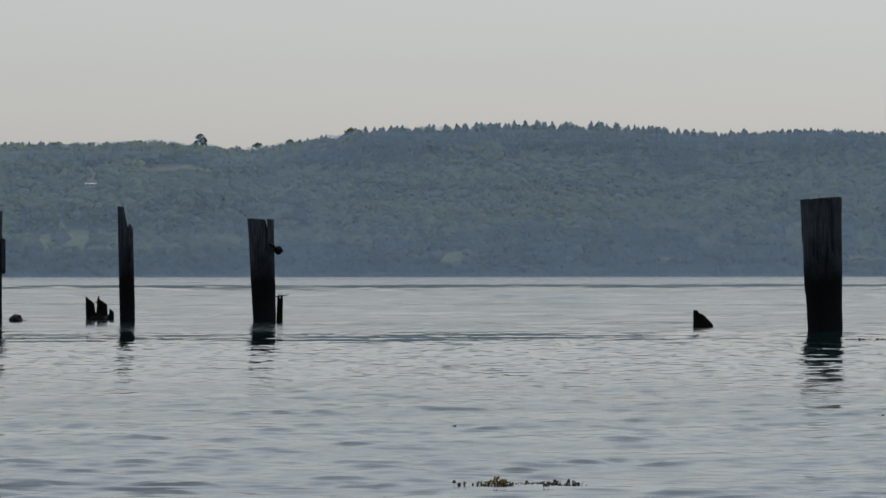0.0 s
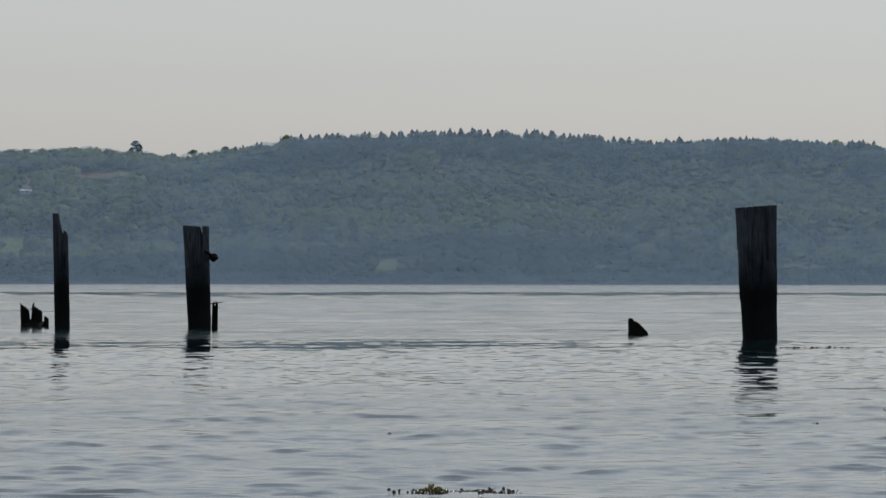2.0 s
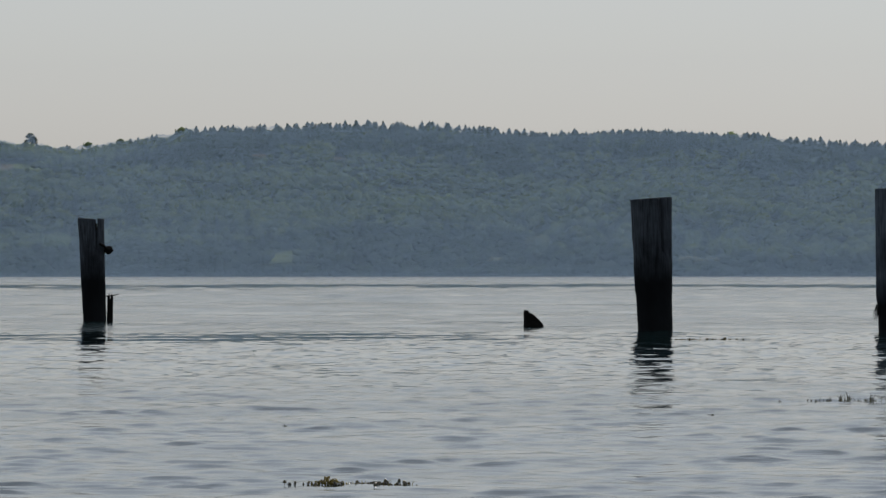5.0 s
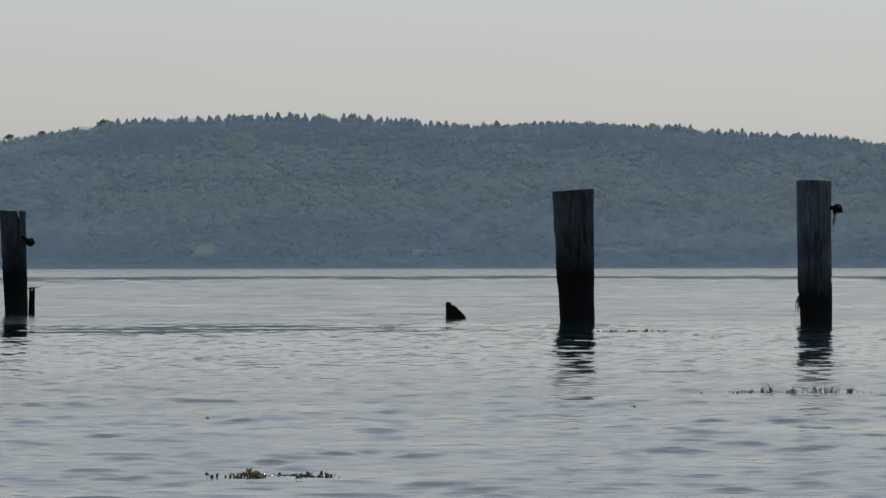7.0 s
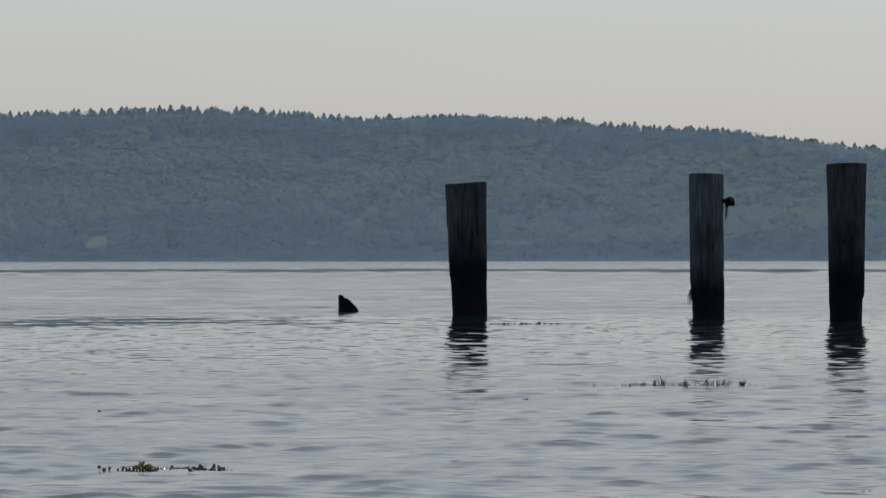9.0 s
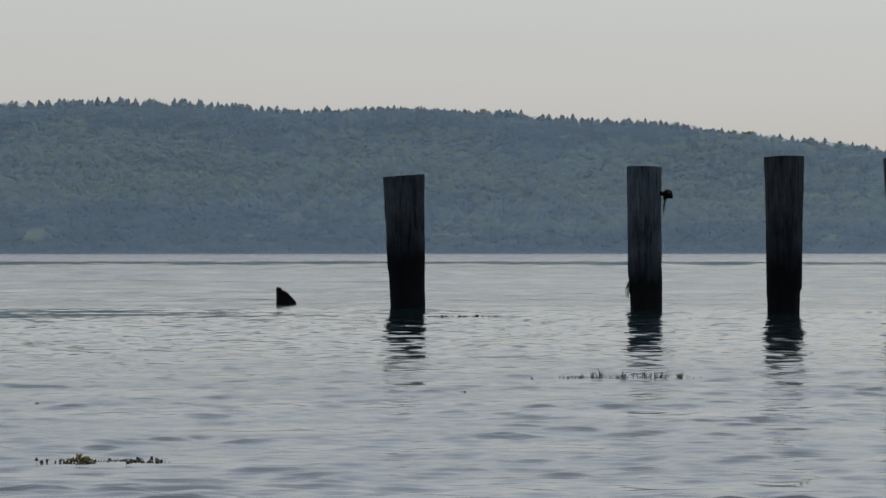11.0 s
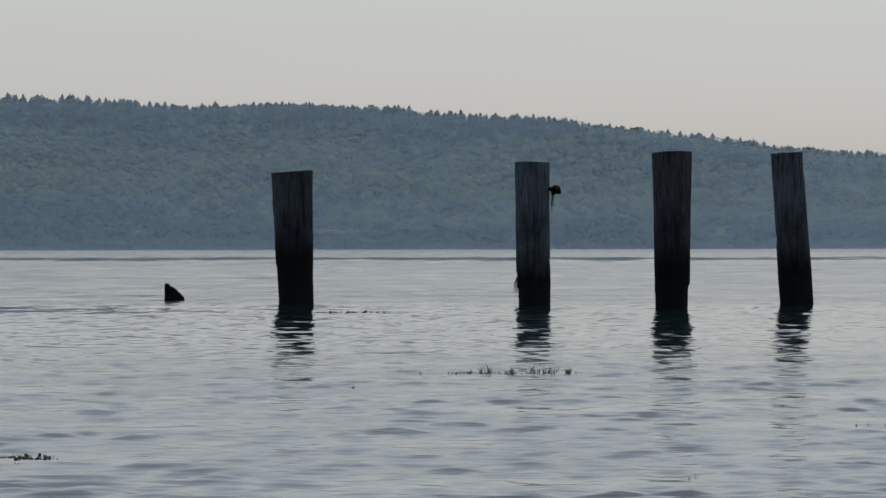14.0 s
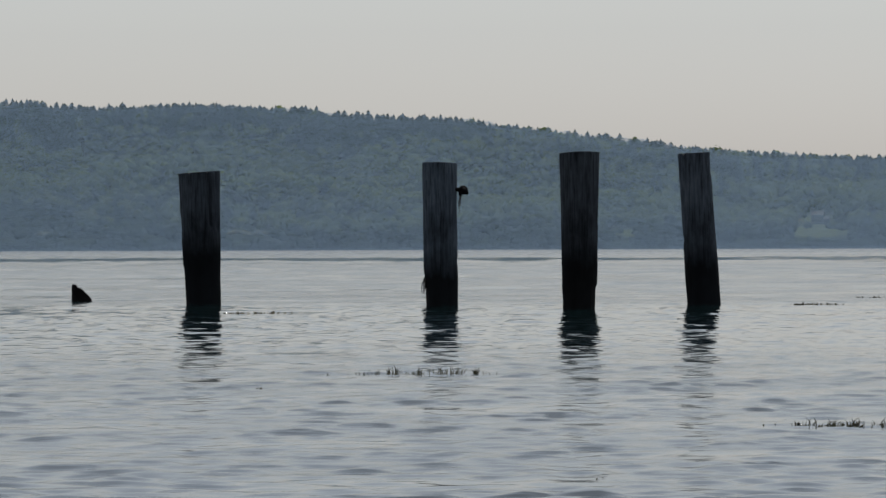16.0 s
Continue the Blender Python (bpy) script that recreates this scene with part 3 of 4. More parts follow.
def haze_slivers():
    """Haze imitated by very many fine blue slivers before the wooded hill, thickest over the shore, no higher than the
    tree tops.
    """
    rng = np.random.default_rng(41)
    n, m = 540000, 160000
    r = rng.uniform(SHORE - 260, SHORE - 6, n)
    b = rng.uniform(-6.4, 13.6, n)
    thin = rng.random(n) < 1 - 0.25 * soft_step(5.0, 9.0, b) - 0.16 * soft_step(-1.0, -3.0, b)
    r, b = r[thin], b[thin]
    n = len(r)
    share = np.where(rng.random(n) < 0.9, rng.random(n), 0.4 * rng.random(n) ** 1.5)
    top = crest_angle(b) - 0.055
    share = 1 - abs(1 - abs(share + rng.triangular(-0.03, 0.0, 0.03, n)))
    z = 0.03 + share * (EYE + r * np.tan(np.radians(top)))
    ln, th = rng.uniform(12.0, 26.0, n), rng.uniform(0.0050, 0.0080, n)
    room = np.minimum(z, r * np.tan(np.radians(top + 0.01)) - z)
    turn = rng.normal(0, 0.5, n) * np.clip(room / 6.0, 0.01, 1)
    # short slivers of the same haze colour among the tree tops
    rt, bt = rng.uniform(SHORE - 60, SHORE - 6, m), rng.uniform(-6.4, 13.6, m)
    pine = abs(bt + 2.74) < 0.05
    roof = np.minimum(np.interp(bt - 0.004, *TREETOPS), np.interp(bt + 0.004, *TREETOPS))
    roof = np.where(pine, np.maximum(roof, crest_angle(-2.74) + 0.15), roof)
    low = crest_angle(bt) - 0.057
    el = low + (roof - low) * rng.random(m)
    keep = (roof > low) & (rng.random(m) < (roof - low) / 0.16)
    rt, bt, el = rt[keep], bt[keep], el[keep]
    k = len(rt)
    r, b, z = np.r_[r, rt], np.r_[b, bt], np.r_[z, EYE + rt * np.tan(np.radians(el))]
    ln, th, turn = np.r_[ln, rng.uniform(0.6, 1.2, k)], np.r_[th, rng.uniform(0.030, 0.050, k)], np.r_[turn, rng.normal(0, 0.3, k)]
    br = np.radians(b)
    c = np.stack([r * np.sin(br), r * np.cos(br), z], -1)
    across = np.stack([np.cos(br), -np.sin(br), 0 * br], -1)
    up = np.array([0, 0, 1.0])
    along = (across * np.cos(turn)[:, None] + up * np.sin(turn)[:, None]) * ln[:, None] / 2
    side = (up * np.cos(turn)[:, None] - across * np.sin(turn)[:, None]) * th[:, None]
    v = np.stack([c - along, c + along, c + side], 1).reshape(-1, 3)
    ob = sheet("haze", v, np.arange(len(v)).reshape(-1, 3), HAZE_TINT)
    tagged(ob, "fine blue slivers imitating haze before the far woods and shore", "haze", kind="stuff")


haze_slivers()


def house(name, label, bearing, elevation, w, d, h, rise, wall, roof, windows, turn=0.0, shift=0.0):
    r = slope_distance(bearing, elevation)
    p = place(bearing, r)
    ob = new(name)
    ob.matrix_world = Matrix.Translation((p.x, p.y, float(ground(np.array(p.x), np.array(p.y))) - 0.2)) @ pose(0, 0, 0, 0, 0, turn - bearing)
    tagged(ob, label, "house")
    bm = bmesh.new()
    box(bm, (-w / 2, -d / 2, -1.5), (w / 2, d / 2, h))
    for x in (-w / 2 + 0.06, w / 2 - 0.06):
        t = [bm.verts.new((x, -d / 2, h)), bm.verts.new((x, d / 2, h)), bm.verts.new((x, 0, h + rise))]
        bm.faces.new(t)
    part("wall", bm, wall, ob)
    bm = bmesh.new()
    gable(bm, w, d, h, rise)
    part("roof", bm, roof, ob)
    for x, z, ww, hh in windows:
        bm = bmesh.new()
        box(bm, (x - ww / 2 - 0.1, -d / 2 - 0.06, z - 0.1), (x + ww / 2 + 0.1, -d / 2 - 0.005, z + hh + 0.1))
        fr = part("window", bm, CLAPBOARD, ob)
        bm = bmesh.new()
        box(bm, (x - ww / 2, -d / 2 - 0.09, z), (x + ww / 2, -d / 2 - 0.064, z + hh))
        part("pane", bm, GLASS, fr, "dark window glass")
    return ob


house("bungalow", "long low white house on the wooded slope", -3.97, 1.0, 6.4, 4.0, 1.8, 0.5, CLAPBOARD, CLAPBOARD, [(-2.4, 0.9, 1.0, 1.0), (0, 0.9, 1.4, 1.0), (2.4, 0.9, 1.0, 1.0)], 6)
home = house("house", "grey two-storey house with a pale roof above a lawn", 11.26, 0.262, 5.6, 6.0, 4.4, 1.8, GREYBOARD, ROOFING, [(-1.7, 0.9, 1.1, 1.4), (1.7, 0.9, 1.1, 1.4), (-1.8, 3.1, 1.0, 1.2), (0, 3.1, 1.0, 1.2), (1.8, 3.1, 1.0, 1.2)], -8)
bm = bmesh.new()
box(bm, (2.85, -2.4, -1.5), (5.6, 2.6, 2.5))
wing = part("wing", bm, GREYBOARD, home)
bm = bmesh.new()
gable(bm, 2.7, 5.0, 2.5, 1.1, 0.2)
bmesh.ops.translate(bm, verts=bm.verts, vec=(4.27, 0.1, 0.0))
part("wing_roof", bm, ROOFING, wing, "pale low roof of the wing")
house("shed", "small tan shed beside a lawn", 11.03, 0.245, 3.4, 3.0, 2.2, 0.8, TAN, TAN, [(0, 0.8, 0.7, 0.8)], 10)


def lone_pine():
    """A tall old pine with tiered clumps, standing clear of the ridge woods."""
    p = place(-2.74, CREST - 8)
    z0 = float(ground(np.array(p.x), np.array(p.y)))
    ob = new("pine_tree")
    ob.matrix_world = Matrix.Translation((p.x, p.y, z0))
    tagged(ob, "tall old pine with a flat tiered crown", "tree")
    part("trunk", tube([(0, 0, -0.5), (0.1, 0, 5), (0.3, 0, 10), (0.2, 0, 14)], [0.4, 0.32, 0.22, 0.08], 8), BARK, ob)
    rng = np.random.default_rng(77)
    tiers = [(-1.9, 0, 10.3, 1.7, 0.8), (1.7, 0, 9.6, 2.3, 1.2), (0.2, 0.5, 10.9, 2.4, 1.3), (-1.3, 0, 12.6, 2.0, 1.0), (1.5, 0, 12.0, 2.2, 1.3), (-0.2, 0, 13.9, 2.0, 0.9), (2.7, 0, 10.8, 1.5, 0.8)]
    for x, y, z, w, h in tiers:
        part("limb", tube([(0.2, 0, z - 1.4), (x * 0.6, y, z - 0.4), (x * 1.1, y, z)], [0.16, 0.11, 0.05], 6), BARK, ob)
    cs, ns = [], []
    for x, y, z, w, h in tiers:
        d = rng.normal(size=(130, 3))
        d /= np.linalg.norm(d, axis=1, keepdims=True)
        cs.append(np.array([x, y, z]) + d * np.array([w, w, h]) * rng.uniform(0.35, 1.05, (130, 1)))
        ns.append(d)
    v, f = cards(np.concatenate(cs), np.concatenate(ns), rng.uniform(0.3, 0.6, 130 * len(tiers)), rng)
    crown = sheet("crown", v, f, NEEDLES)
    crown.parent = ob


lone_pine()


def shore_tree(name, bearing, elevation, tall, wide, mat, label, seed, clumps=190, group=""):
    """A single broadleaf tree or bush: forked trunk and a crown of leaf clumps."""
    p = place(bearing, slope_distance(bearing, elevation))
    ob = new(name)
    ob.matrix_world = Matrix.Translation((p.x, p.y, float(ground(np.array(p.x), np.array(p.y))) - 0.1))
    tagged(ob, label, "tree" if tall > 5 else "bush", group)
    bm = tube([(0, 0, -0.5), (0.1, 0, tall * 0.3), (0.0, 0.1, tall * 0.62)], [tall * 0.03, tall * 0.024, tall * 0.008], 7)
    tube([(0.05, 0, tall * 0.25), (wide * 0.25, 0, tall * 0.55)], [tall * 0.016, tall * 0.006], 6, bm)
    tube([(0.05, 0, tall * 0.28), (-wide * 0.25, 0.2, tall * 0.56)], [tall * 0.015, tall * 0.006], 6, bm)
    part("trunk", bm, BARK, ob)
    site = np.zeros((1, 6))
    v, f, q = broadleaf_wood(site, np.array([float(tall)]), np.array([float(wide)]), clumps, seed)
    crown = sheet("crown", v, f, mat, True, q)
    crown.parent = ob
    return ob


for k, (b, e, tall, wide) in enumerate(((-4.78, 0.16, 13, 10), (-4.6, 0.2, 10, 6), (-4.34, 0.2, 11, 6.5), (-3.9, 0.2, 12, 8), (-0.06, 0.1, 8, 6), (0.33, 0.1, 9, 6.5), (3.12, 0.14, 12, 9),
                                        (4.35, 0.1, 9, 7), (5.25, 0.1, 10, 7.5), (8.78, 0.1, 9, 7), (9.42, 0.12, 10, 7.5), (10.9, 0.1, 10, 7.5), (11.78, 0.12, 11, 8))):
    shore_tree("tree", b, e, tall, wide, BROADLEAF, "round green tree near the far shore", 300 + k, group="trees near the far shore")
shore_tree("tree", 2.97, 0.2, 11, 7, LIGHT_LEAF, "light green leafy tree above the far shore", 330, group="trees near the far shore")
for k, (b, tall, wide) in enumerate(((2.52, 3.6, 4.2), (4.53, 4.6, 3.6), (4.62, 3.6, 3.4), (4.72, 4.4, 3.0), (4.83, 3.2, 4.0), (4.93, 4.2, 3.4), (5.05, 3.4, 3.8))):
    shore_tree("bush", b, 0.13, tall, wide, PALE_LEAF, "pale dry bush at the far shore", 340 + k, 90, "pale bushes on the far shore")

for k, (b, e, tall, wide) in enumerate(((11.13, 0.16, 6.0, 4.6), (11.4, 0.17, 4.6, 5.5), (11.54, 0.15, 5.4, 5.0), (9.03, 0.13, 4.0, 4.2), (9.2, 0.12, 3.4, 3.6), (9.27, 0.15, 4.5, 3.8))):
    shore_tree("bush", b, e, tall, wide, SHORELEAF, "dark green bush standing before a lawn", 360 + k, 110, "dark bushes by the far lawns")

# ------------------------------------------------------------ piles
def pile_mesh(r_low, r_top, tall, lean, seed, top=None, splits=(), nicks=(), around=96, rings=44, below=0.5):
    """A driven timber pile: worn round shaft with checks along the grain and an uneven sawn or broken top.
    lean: shift of the top; top(x, y): height of the top surface taken off, by place across it (-1..1);
    splits: (angle, half width in radians, depth share, from height share);
    nicks: worn hollows (angle, half width, depth share, from and to height share)."""
    bm = bmesh.new()
    rng = random.Random(seed)
    checks = [(rng.uniform(0, 2 * math.pi), rng.uniform(0.02, 0.05), rng.uniform(0.03, 0.09), rng.uniform(0.0, 0.7), rng.uniform(0.5, 1.0)) for k in range(22)]
    cut = top or (lambda x, y: 0.0)
    zs = [-below] + [tall * (k / (rings - 1)) for k in range(rings)]

    def radius(a, u):
        q = Vector((math.cos(a) * 1.3, math.sin(a) * 1.3, u * 2.2 + seed * 5))
        r = 1 + 0.045 * noise.noise(q) + 0.02 * noise.noise(q * 3.0) + 0.012 * noise.noise(Vector((math.cos(a) * 9, math.sin(a) * 9, u * 3 + seed)))
        for c, w, d, u0, u1 in checks:
            g = abs((a - c + 0.15 * u + math.pi) % (2 * math.pi) - math.pi)
            if g < w and u0 < u < u1:
                r -= d * (1 - g / w)
        for c, w, d, u0 in splits:
            g = abs((a - c + math.pi) % (2 * math.pi) - math.pi)
            if g < w and u > u0:
                r -= d * min(1, (u - u0) / 0.12) * (1 - (g / w) ** 4)
        for c, w, d, u0, u1 in nicks:
            g = abs((a - c + math.pi) % (2 * math.pi) - math.pi)
            if g < w and u0 <= u < u1:
                r -= d * (1 - (g / w) ** 3) * min(1, (u1 - u) / 0.025)
        return r

    loops, cap = [], bmesh.new()
    for z in zs:
        u = max(z, 0) / tall
        loop = []
        for k in range(around):
            a = 2 * math.pi * k / around
            r = (r_low + (r_top - r_low) * u) * radius(a, u)
            zt = z * (1 - cut(math.cos(a), math.sin(a)) / tall) if z > 0 else z
            un = zt / tall
            loop.append(bm.verts.new((r * math.cos(a) + lean[0] * un, r * math.sin(a) + lean[1] * un, zt)))
        loops.append(loop)
    top_loops = []
    for s in (1.0, 0.86, 0.66, 0.44, 0.22):
        loop = []
        for k in range(around):
            a = 2 * math.pi * k / around
            r = r_top * radius(a, 1.0) * s
            zt = tall - cut(math.cos(a) * s, math.sin(a) * s) + 0.006 * noise.noise(Vector((r * math.cos(a) * 40, r * math.sin(a) * 40, seed)))
            if s == 1.0:
                zt = tall - cut(math.cos(a), math.sin(a))
            loop.append(cap.verts.new((r * math.cos(a) + lean[0] * zt / tall, r * math.sin(a) + lean[1] * zt / tall, zt)))
        top_loops.append(loop)
    for mesh, ringset in ((bm, loops), (cap, top_loops)):
        for a, b in zip(ringset, ringset[1:]):
            for k in range(around):
                mesh.faces.new((a[k], a[(k + 1) % around], b[(k + 1) % around], b[k]))
    cap.faces.new(top_loops[-1])
    bm.faces.new(loops[0][::-1])
    return bm, cap


def joined(pair):
    """Shaft and top of a small stump as one mesh."""
    bm, cap = pair
    me = bpy.data.meshes.new("top")
    cap.to_mesh(me)
    cap.free()
    bm.from_mesh(me)
    bpy.data.meshes.remove(me)
    bmesh.ops.remove_doubles(bm, verts=bm.verts, dist=0.0005)
    return bm


def pile(bearing, distance, label, mat=None, group="old wharf piles", **shape):
    ob = thing("wooden_pile", bearing, distance)
    tagged(ob, label, "pile", group)
    shaft, cap = pile_mesh(**shape)
    smooth(part("shaft", shaft, mat or PILE, ob))
    part("sawn_top", cap, END_GRAIN, ob, "dark cracked end grain")
    return ob


def strands(origin, count, length, spread, seed, thick=0.004):
    """Loose hanging fibres."""
    rng = random.Random(seed)
    bm = bmesh.new()
    for k in range(count):
        p = Vector(origin) + Vector((rng.uniform(-0.01, 0.01), rng.uniform(-0.02, 0.02), rng.uniform(-0.02, 0.02)))
        pts = [p]
        dx = rng.uniform(*spread)
        for i in range(1, 6):
            pts.append(p + Vector((dx * math.sin(i * 0.5), rng.uniform(-0.004, 0.004), -length * rng.uniform(0.8, 1.1) * i / 5)))
        tube(pts, [thick, thick, thick * 0.9, thick * 0.8, thick * 0.7, thick * 0.3], 5, bm)
    return bm


HALF = -math.pi / 2  # the side of a pile that faces the shore

# at the edge of the row, with a plank nailed on
edge_pile = pile(-5.105, 60.8, "dark weathered wharf pile with a nailed-on plank", r_low=0.135, r_top=0.13, tall=1.33, lean=(0.01, 0), seed=1)
bm = bmesh.new()
bmesh.ops.create_cube(bm, size=1.0, matrix=Matrix.Translation((0.152, -0.04, 0.79)) @ Matrix.Diagonal((0.05, 0.16, 0.42, 1)))
bmesh.ops.bevel(bm, geom=bm.edges[:], offset=0.008, segments=2, affect="EDGES")
part("plank", bm, PILE, edge_pile, "short dark plank nailed to the side")


def broken(x, y):
    """Top of the thin pile: one tall prong, splinters beside it."""
    if x < -0.12:
        return 0.02 + 0.05 * abs(noise.noise(Vector((x * 6, y * 4, 3))))
    return 0.15 + 0.12 * x + 0.16 * abs(noise.noise(Vector((x * 5, y * 3, 8)))) + (0.06 if 0.15 < x < 0.45 else 0.0)


pile(-3.565, 59.1, "thin split wharf pile with a jagged broken top", r_low=0.089, r_top=0.088, tall=1.385, lean=(-0.03, 0.0), seed=2, top=broken, splits=[(HALF + 0.35, 0.12, 0.25, 0.45)])


def slot(x, y):
    return 0.135 if x > 0.36 else 0.012 * x + 0.01 * abs(noise.noise(Vector((x * 4, y * 4, 1))))


pile_b = pile(-2.02, 60.2, "leaning grey wharf pile split at the top", r_low=0.135, r_top=0.155, tall=1.225, lean=(-0.045, 0.0), seed=3, top=slot, splits=[(HALF + 0.42, 0.09, 0.4, 0.75)])
bm = bmesh.new()
rim = [radians(-58 + 116 * k / 12) for k in range(13)]
slab_rings = [[bm.verts.new((0.155 * math.cos(a) - 0.045 + 0.004 * math.sin(9 * a + z), 0.155 * math.sin(a), z + 0.006 * math.sin(5 * a))) for a in rim] for z in (1.06, 1.13, 1.18, 1.222)]
for lo, hi in zip(slab_rings, slab_rings[1:]):
    for k in range(13):
        bm.faces.new((lo[k], lo[(k + 1) % 13], hi[(k + 1) % 13], hi[k]))
bm.faces.new(slab_rings[-1])
bm.faces.new(slab_rings[0][::-1])
part("split_slab", bm, PILE, pile_b, "upright slab split off the top")
bm = lump((0.165, -0.07, 0.855), (0.055, 0.05, 0.047), 4, 0.35, 3)
tube([(0.06, -0.13, 0.93), (0.11, -0.12, 0.9), (0.15, -0.09, 0.865)], [0.014, 0.017, 0.02], 8, bm)
smooth(part("knob", bm, IRON, pile_b, "rounded dark knob on the side"))

pile(4.312, 50.8, "thick grey wharf pile with a long split", r_low=0.181, r_top=0.209, tall=1.335, lean=(-0.042, 0.0), seed=4,
     top=lambda x, y: 0.012 - 0.014 * x + (0.012 if abs(x + 0.42) < 0.03 else 0) + (0.012 if abs(x - 0.42) < 0.04 else 0), splits=[(HALF + 0.6, 0.13, 0.42, 0.56), (HALF + 0.9, 0.34, 0.12, 0.53)], nicks=[(math.pi, 0.8, 0.05, 0.0, 0.3), (math.pi, 0.6, 0.02, 0.5, 0.7)])

d_pile = pile(7.0, 48.9, "upright grey wharf pile with an iron knob", PILE_BLUE, r_low=0.158, r_top=0.169, tall=1.385, lean=(-0.01, 0.0), seed=5,
              top=lambda x, y: 0.006 * x * x + 0.004 * x, nicks=[(math.pi, 0.8, 0.11, 0.0, 0.15), (math.pi, 0.5, 0.05, 0.15, 0.24), (0.0, 0.5, 0.04, 0.3, 0.34)])
bm = lump((0.212, -0.05, 1.118), (0.045, 0.045, 0.042), 9, 0.5, 3)
lump((0.243, -0.055, 1.092), (0.026, 0.03, 0.024), 10, 0.4, 2, bm)
lump((0.19, -0.055, 1.085), (0.02, 0.02, 0.03), 12, 0.4, 2, bm)
tube([(0.12, -0.06, 1.125), (0.2, -0.05, 1.118)], [0.02, 0.022], 10, bm)
tube([(0.23, -0.06, 1.10), (0.262, -0.065, 1.095)], [0.018, 0.013], 8, bm)
smooth(part("knob", bm, IRON, d_pile, "rusty iron knob"))
part("rope_end", strands((0.20, -0.05, 1.09), 3, 0.17, (-0.035, -0.012), 5, 0.005), ROPE, d_pile, "frayed rope end")
part("frayed_fibre", strands((-0.158, -0.06, 0.275), 5, 0.14, (-0.03, 0.0), 8, 0.005), ROPE, d_pile, "torn wood fibre hanging near the water")

pile(8.567, 45.9, "broad dark wharf pile with a flat top", PILE_BROWN, r_low=0.158, r_top=0.178, tall=1.425, lean=(0.0, 0.0), seed=6,
     top=lambda x, y: 0.008 * x * x - 0.004 * x, nicks=[(0.0, 0.9, 0.12, 0.0, 0.16), (math.pi, 0.8, 0.03, 0.0, 0.12), (0.0, 0.6, 0.03, 0.55, 0.6)])
pile(9.972, 49.4, "leaning pale grey wharf pile", PILE_PALE, r_low=0.163, r_top=0.156, tall=1.475, lean=(-0.095, 0.0), seed=7,
     top=lambda x, y: -0.008 * x + (0.02 if abs(x + 0.62) < 0.05 else 0), nicks=[(0.0, 0.7, 0.04, 0.86, 1.01), (math.pi, 0.6, 0.05, 0.4, 0.46)])

# ------------------------------------------------------------ broken stumps and lumps in the water
post = thing("broken_post", -1.85, 60.3)
tagged(post, "thin splintered post with a twig beside a pile", "post")
smooth(part("shaft", joined(pile_mesh(0.038, 0.034, 0.36, (0.008, 0), 11, top=lambda x, y: 0.06 * abs(x) if abs(x) > 0.25 else 0.08, around=32, rings=14)), STUMP, post))
part("twig", tube([(-0.07, -0.02, 0.305), (0.0, -0.03, 0.31), (0.06, -0.03, 0.32), (0.115, -0.03, 0.332)], [0.006, 0.008, 0.006, 0.002], 6), STUMP, post, "thin crosswise twig")

stump = thing("broken_stump", -3.89, 61.4)
tagged(stump, "rotten pile stump broken into jagged prongs", "stump")
for x, y, r, h, sd in ((-0.088, 0.0, 0.062, 0.27, 31), (0.035, 0.02, 0.075, 0.25, 32), (0.148, -0.01, 0.034, 0.14, 33)):
    bm = joined(pile_mesh(r * 1.05, r * 0.8, h, (-0.02 if x < 0 else 0.01, 0), sd, top=lambda p, q, h=h, sd=sd: h * 0.28 * abs(noise.noise(Vector((p * 3, q * 3, sd)))) + h * 0.16 * p, around=36, rings=14))
    bmesh.ops.translate(bm, verts=bm.verts, vec=(x, y, 0))
    smooth(part("prong", bm, STUMP, stump))
smooth(part("base", lump((0.0, 0.0, 0.0), (0.165, 0.12, 0.10), 35, 0.4, 3), STUMP, stump))
bm = tube([(0.0, -0.07, 0.2), (-0.01, -0.08, 0.26), (0.005, -0.08, 0.31)], [0.01, 0.012, 0.008], 6)
tube([(-0.04, -0.08, 0.235), (0.05, -0.08, 0.24)], [0.006, 0.006], 6, bm)
part("splinter", bm, STUMP, stump, "upright splinter")

def wedge(x, y):
    """A tall lip at one side, a small notch, then a rounded slope to the water."""
    drop = 0.0 if x < -0.52 else 0.028 + 0.014 * (x + 0.52) + 0.105 * max(0.0, (x + 0.2) / 1.2) ** 1.25
    return drop + 0.012 * noise.noise(Vector((x * 4, y * 4, 2)))


shark = thing("pile_stump", 2.94, 53.8)
tagged(shark, "dark wedge-shaped pile stump just above the water", "stump")
smooth(part("shaft", joined(pile_mesh(0.108, 0.105, 0.178, (0, 0), 41, top=wedge, around=64, rings=20)), STUMP, shark))

rock = thing("weedy_rock", -4.79, 61.3)
tagged(rock, "small dark weedy lump breaking the water", "rock")
smooth(part("lump", lump((-0.03, 0, 0.02), (0.075, 0.07, 0.075), 51, 0.4, 3), ROCK, rock))
bm = lump((0.085, 0, 0.0), (0.06, 0.05, 0.02), 52, 0.5, 2)
lump((0.15, 0.01, -0.002), (0.03, 0.03, 0.014), 53, 0.5, 2, bm)
smooth(part("weed", bm, WEED_DARK, rock, "thin weed fringe"))


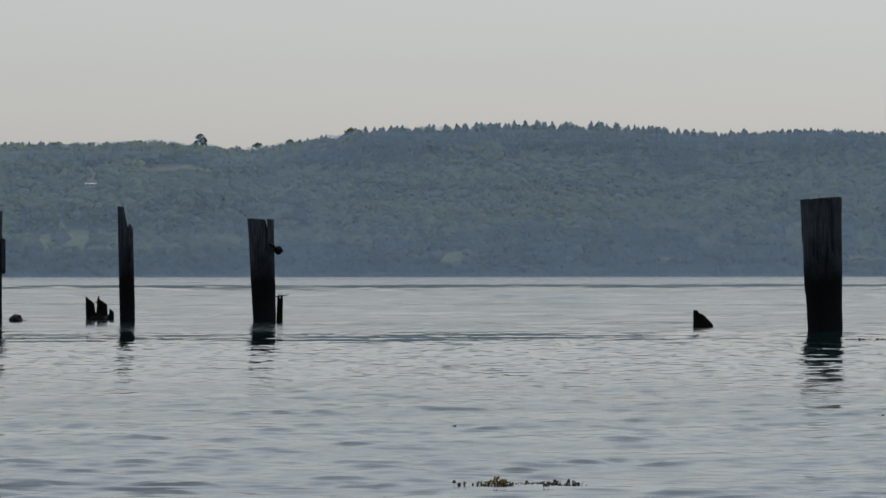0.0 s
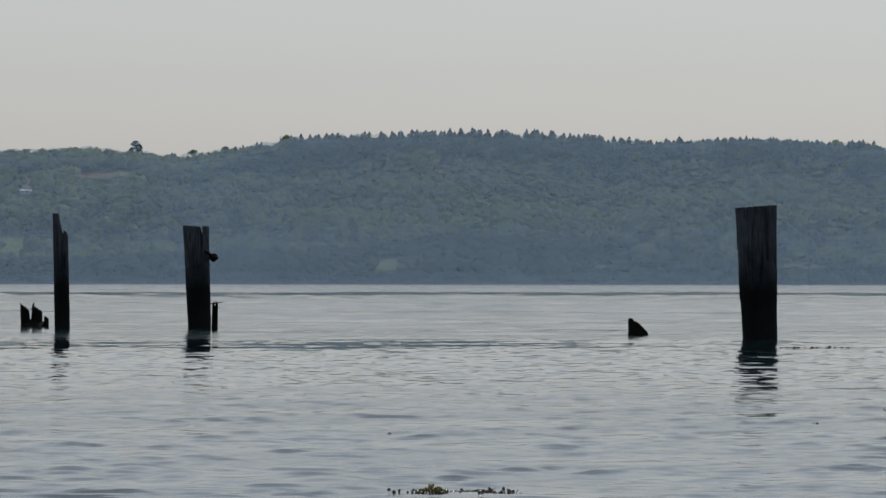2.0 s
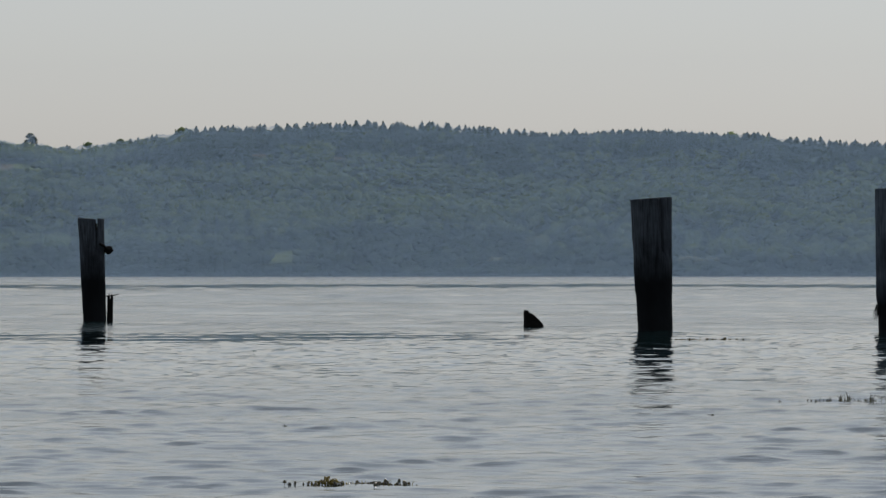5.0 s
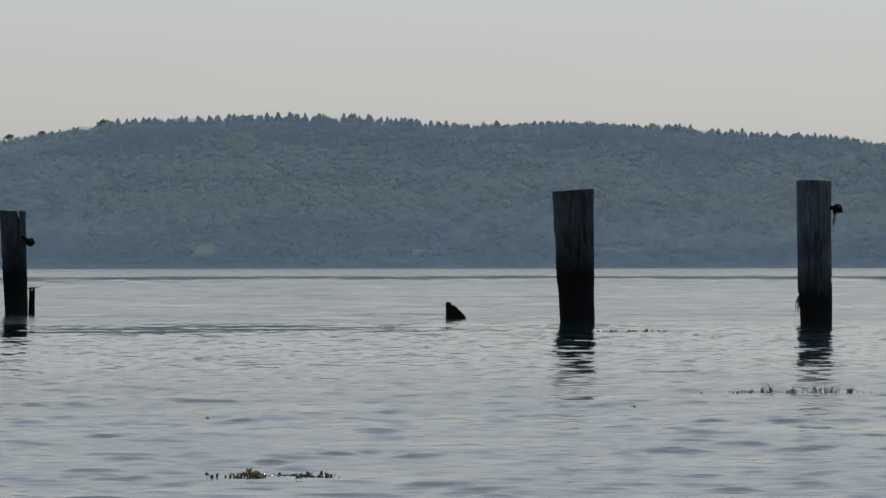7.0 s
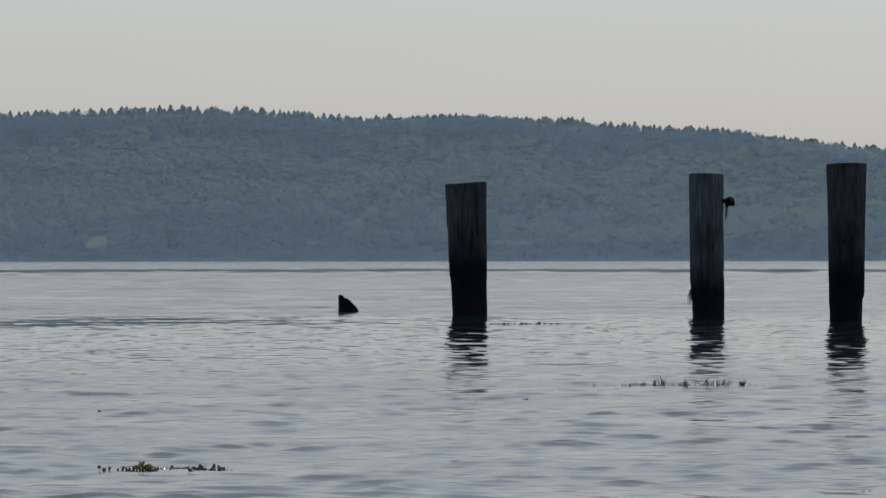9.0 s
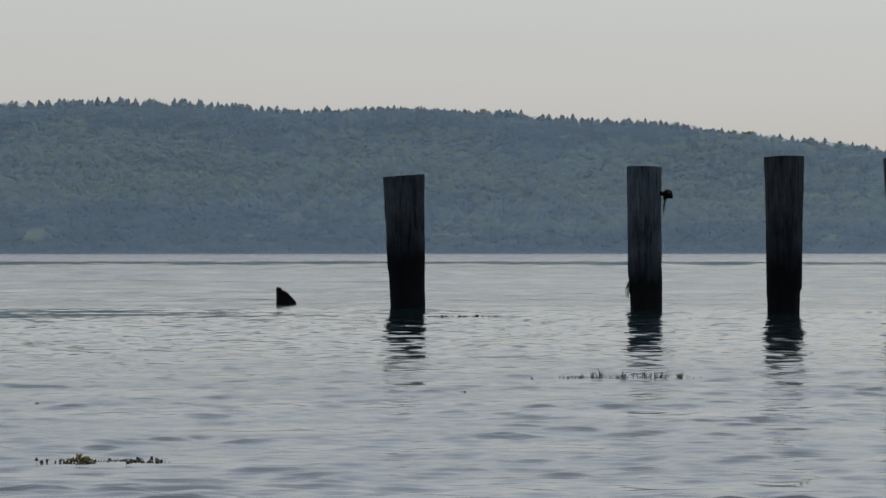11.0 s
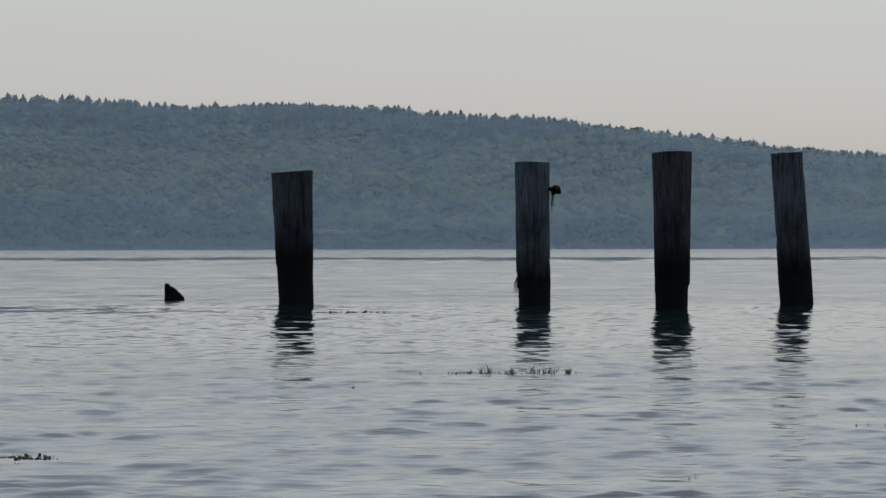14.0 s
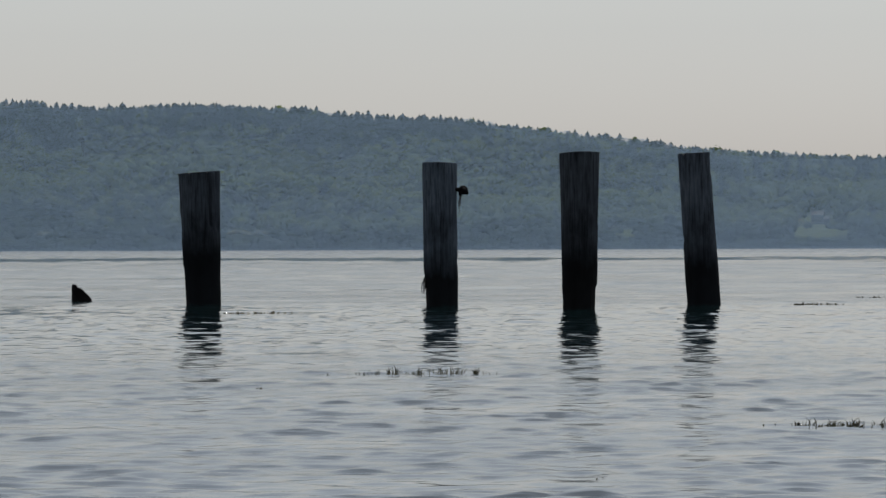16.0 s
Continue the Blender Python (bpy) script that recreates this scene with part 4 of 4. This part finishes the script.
# ------------------------------------------------------------ seaweed at the surface
def seaweed(bearing0, bearing1, distance, label, blades, lumps, blade_height, lump_size, seed, deep=0.12, tufts=None, crown=None):
    """A mat of weed that breaks the surface: tapering blades and rounded bladders."""
    mid = (bearing0 + bearing1) / 2
    wide = radians(bearing1 - bearing0) * distance / 2
    ob = thing("seaweed_patch", mid, distance)
    tagged(ob, label, "seaweed", "seaweed patches")
    rng = random.Random(seed)
    spots = tufts or [(rng.uniform(-0.75, 0.85), rng.uniform(0.02, 0.13), rng.uniform(0.5, 1.0)) for k in range(8)]

    def site():
        c, s, k = rng.choice(spots)
        x = rng.gauss(c, s) * wide
        if rng.random() > 0.75:
            x, k = rng.uniform(-wide, wide), 0.3
        return max(-wide, min(wide, x)), rng.gauss(0, deep / 2), k

    bm = bmesh.new()
    for k in range(blades):
        x, y, tuft = site()
        h = tuft * blade_height * rng.uniform(0.25, 1.0) * rng.uniform(0.5, 1)
        dx, dy = rng.gauss(0.1, 0.5) * h, rng.gauss(0, 0.3) * h
        t = h * rng.uniform(0.025, 0.06) + 0.0007
        tube([(x, y, -0.02), (x + dx * 0.25, y + dy * 0.3, h * 0.5), (x + dx, y + dy, h)], [t, t * 1.1, t * 0.3], 4, bm)
    tagged(part("blade_weed", bm, WEED_DARK if lumps < blades else WEED, ob), kind="stuff")
    bm = bmesh.new()
    for k in range(lumps):
        x, y, tuft = site()
        s = lump_size * (0.45 + 0.4 * tuft) * rng.uniform(0.3, 1.0) ** 1.2
        lump((x, y, s * rng.uniform(-0.5, 0.6)), (s * rng.uniform(0.6, 1.3), s, s * rng.uniform(0.7, 1.7)), k + seed, 0.7, 2, bm)
    tagged(smooth(part("rockweed", bm, WEED_DARK, ob, "dark wet rockweed nubs")), kind="stuff")
    if crown:
        c, spread, tall, count = crown
        bm = bmesh.new()
        for k in range(count):
            x = rng.gauss(c, spread) * wide
            up = tall * rng.uniform(0.1, 1.0) * math.exp(-((x / wide - c) / (1.3 * spread)) ** 2)
            y, s = rng.gauss(0, 0.025), lump_size * rng.uniform(0.25, 0.6)
            tube([(x + rng.gauss(0, 0.004), y, -0.02), (x, y, up * 0.6), (x + rng.gauss(0, 0.004), y, up)], [0.0012, 0.0011, 0.0009], 4, bm)
            lump((x, y, up), (s * 0.8, s * 0.7, s * rng.uniform(0.9, 1.6)), k + seed, 0.6, 2, bm)
        tagged(smooth(part("frond", bm, WEED, ob, "golden olive rockweed fronds")), kind="stuff")
    return ob


seaweed(0.1, 1.63, 13.45, "olive-brown rockweed clumps breaking the near surface", 40, 95, 0.018, 0.008, 61,
        tufts=[(-0.97, 0.01, 0.6), (-0.62, 0.02, 0.5), (-0.5, 0.03, 0.8), (-0.16, 0.07, 0.9), (0.02, 0.06, 0.8), (0.2, 0.07, 0.8), (0.4, 0.08, 0.9), (0.62, 0.07, 0.7), (0.85, 0.035, 1.3)], crown=(-0.33, 0.11, 0.019, 46))
seaweed(5.62, 7.66, 22.3, "thin upright dark weed blades breaking the surface", 200, 80, 0.05, 0.005, 62,
        tufts=[(-0.21, 0.03, 1.0), (-0.16, 0.03, 1.0), (-0.36, 0.015, 0.55), (-0.52, 0.05, 0.4), (0.0, 0.06, 0.6), (0.11, 0.02, 0.8), (0.37, 0.05, 0.8), (0.53, 0.045, 0.95), (0.73, 0.012, 0.7), (-0.75, 0.12, 0.25)])
seaweed(10.62, 12.7, 15.75, "wet brown weed blades breaking the near surface", 130, 70, 0.034, 0.008, 63)
seaweed(4.5, 5.35, 43.6, "thin dark line of floating weed beside a pile", 40, 70, 0.03, 0.013, 64)
seaweed(10.92, 11.55, 49.3, "thin dark line of floating weed", 40, 60, 0.035, 0.013, 65)
seaweed(11.6, 12.2, 55.8, "far thin line of floating weed", 30, 50, 0.035, 0.014, 66)
seaweed(8.68, 9.13, 12.2, "few small weed tips at the surface", 7, 6, 0.009, 0.003, 67, 0.05)
seaweed(0.09, 0.15, 18.6, "single weed tip at the surface", 4, 3, 0.014, 0.005, 68, 0.02)
seaweed(4.9, 4.98, 20.1, "pair of weed tips at the surface", 5, 4, 0.018, 0.005, 69, 0.02)
seaweed(5.37, 5.43, 20.0, "lone weed tip at the surface", 4, 2, 0.016, 0.005, 70, 0.02)
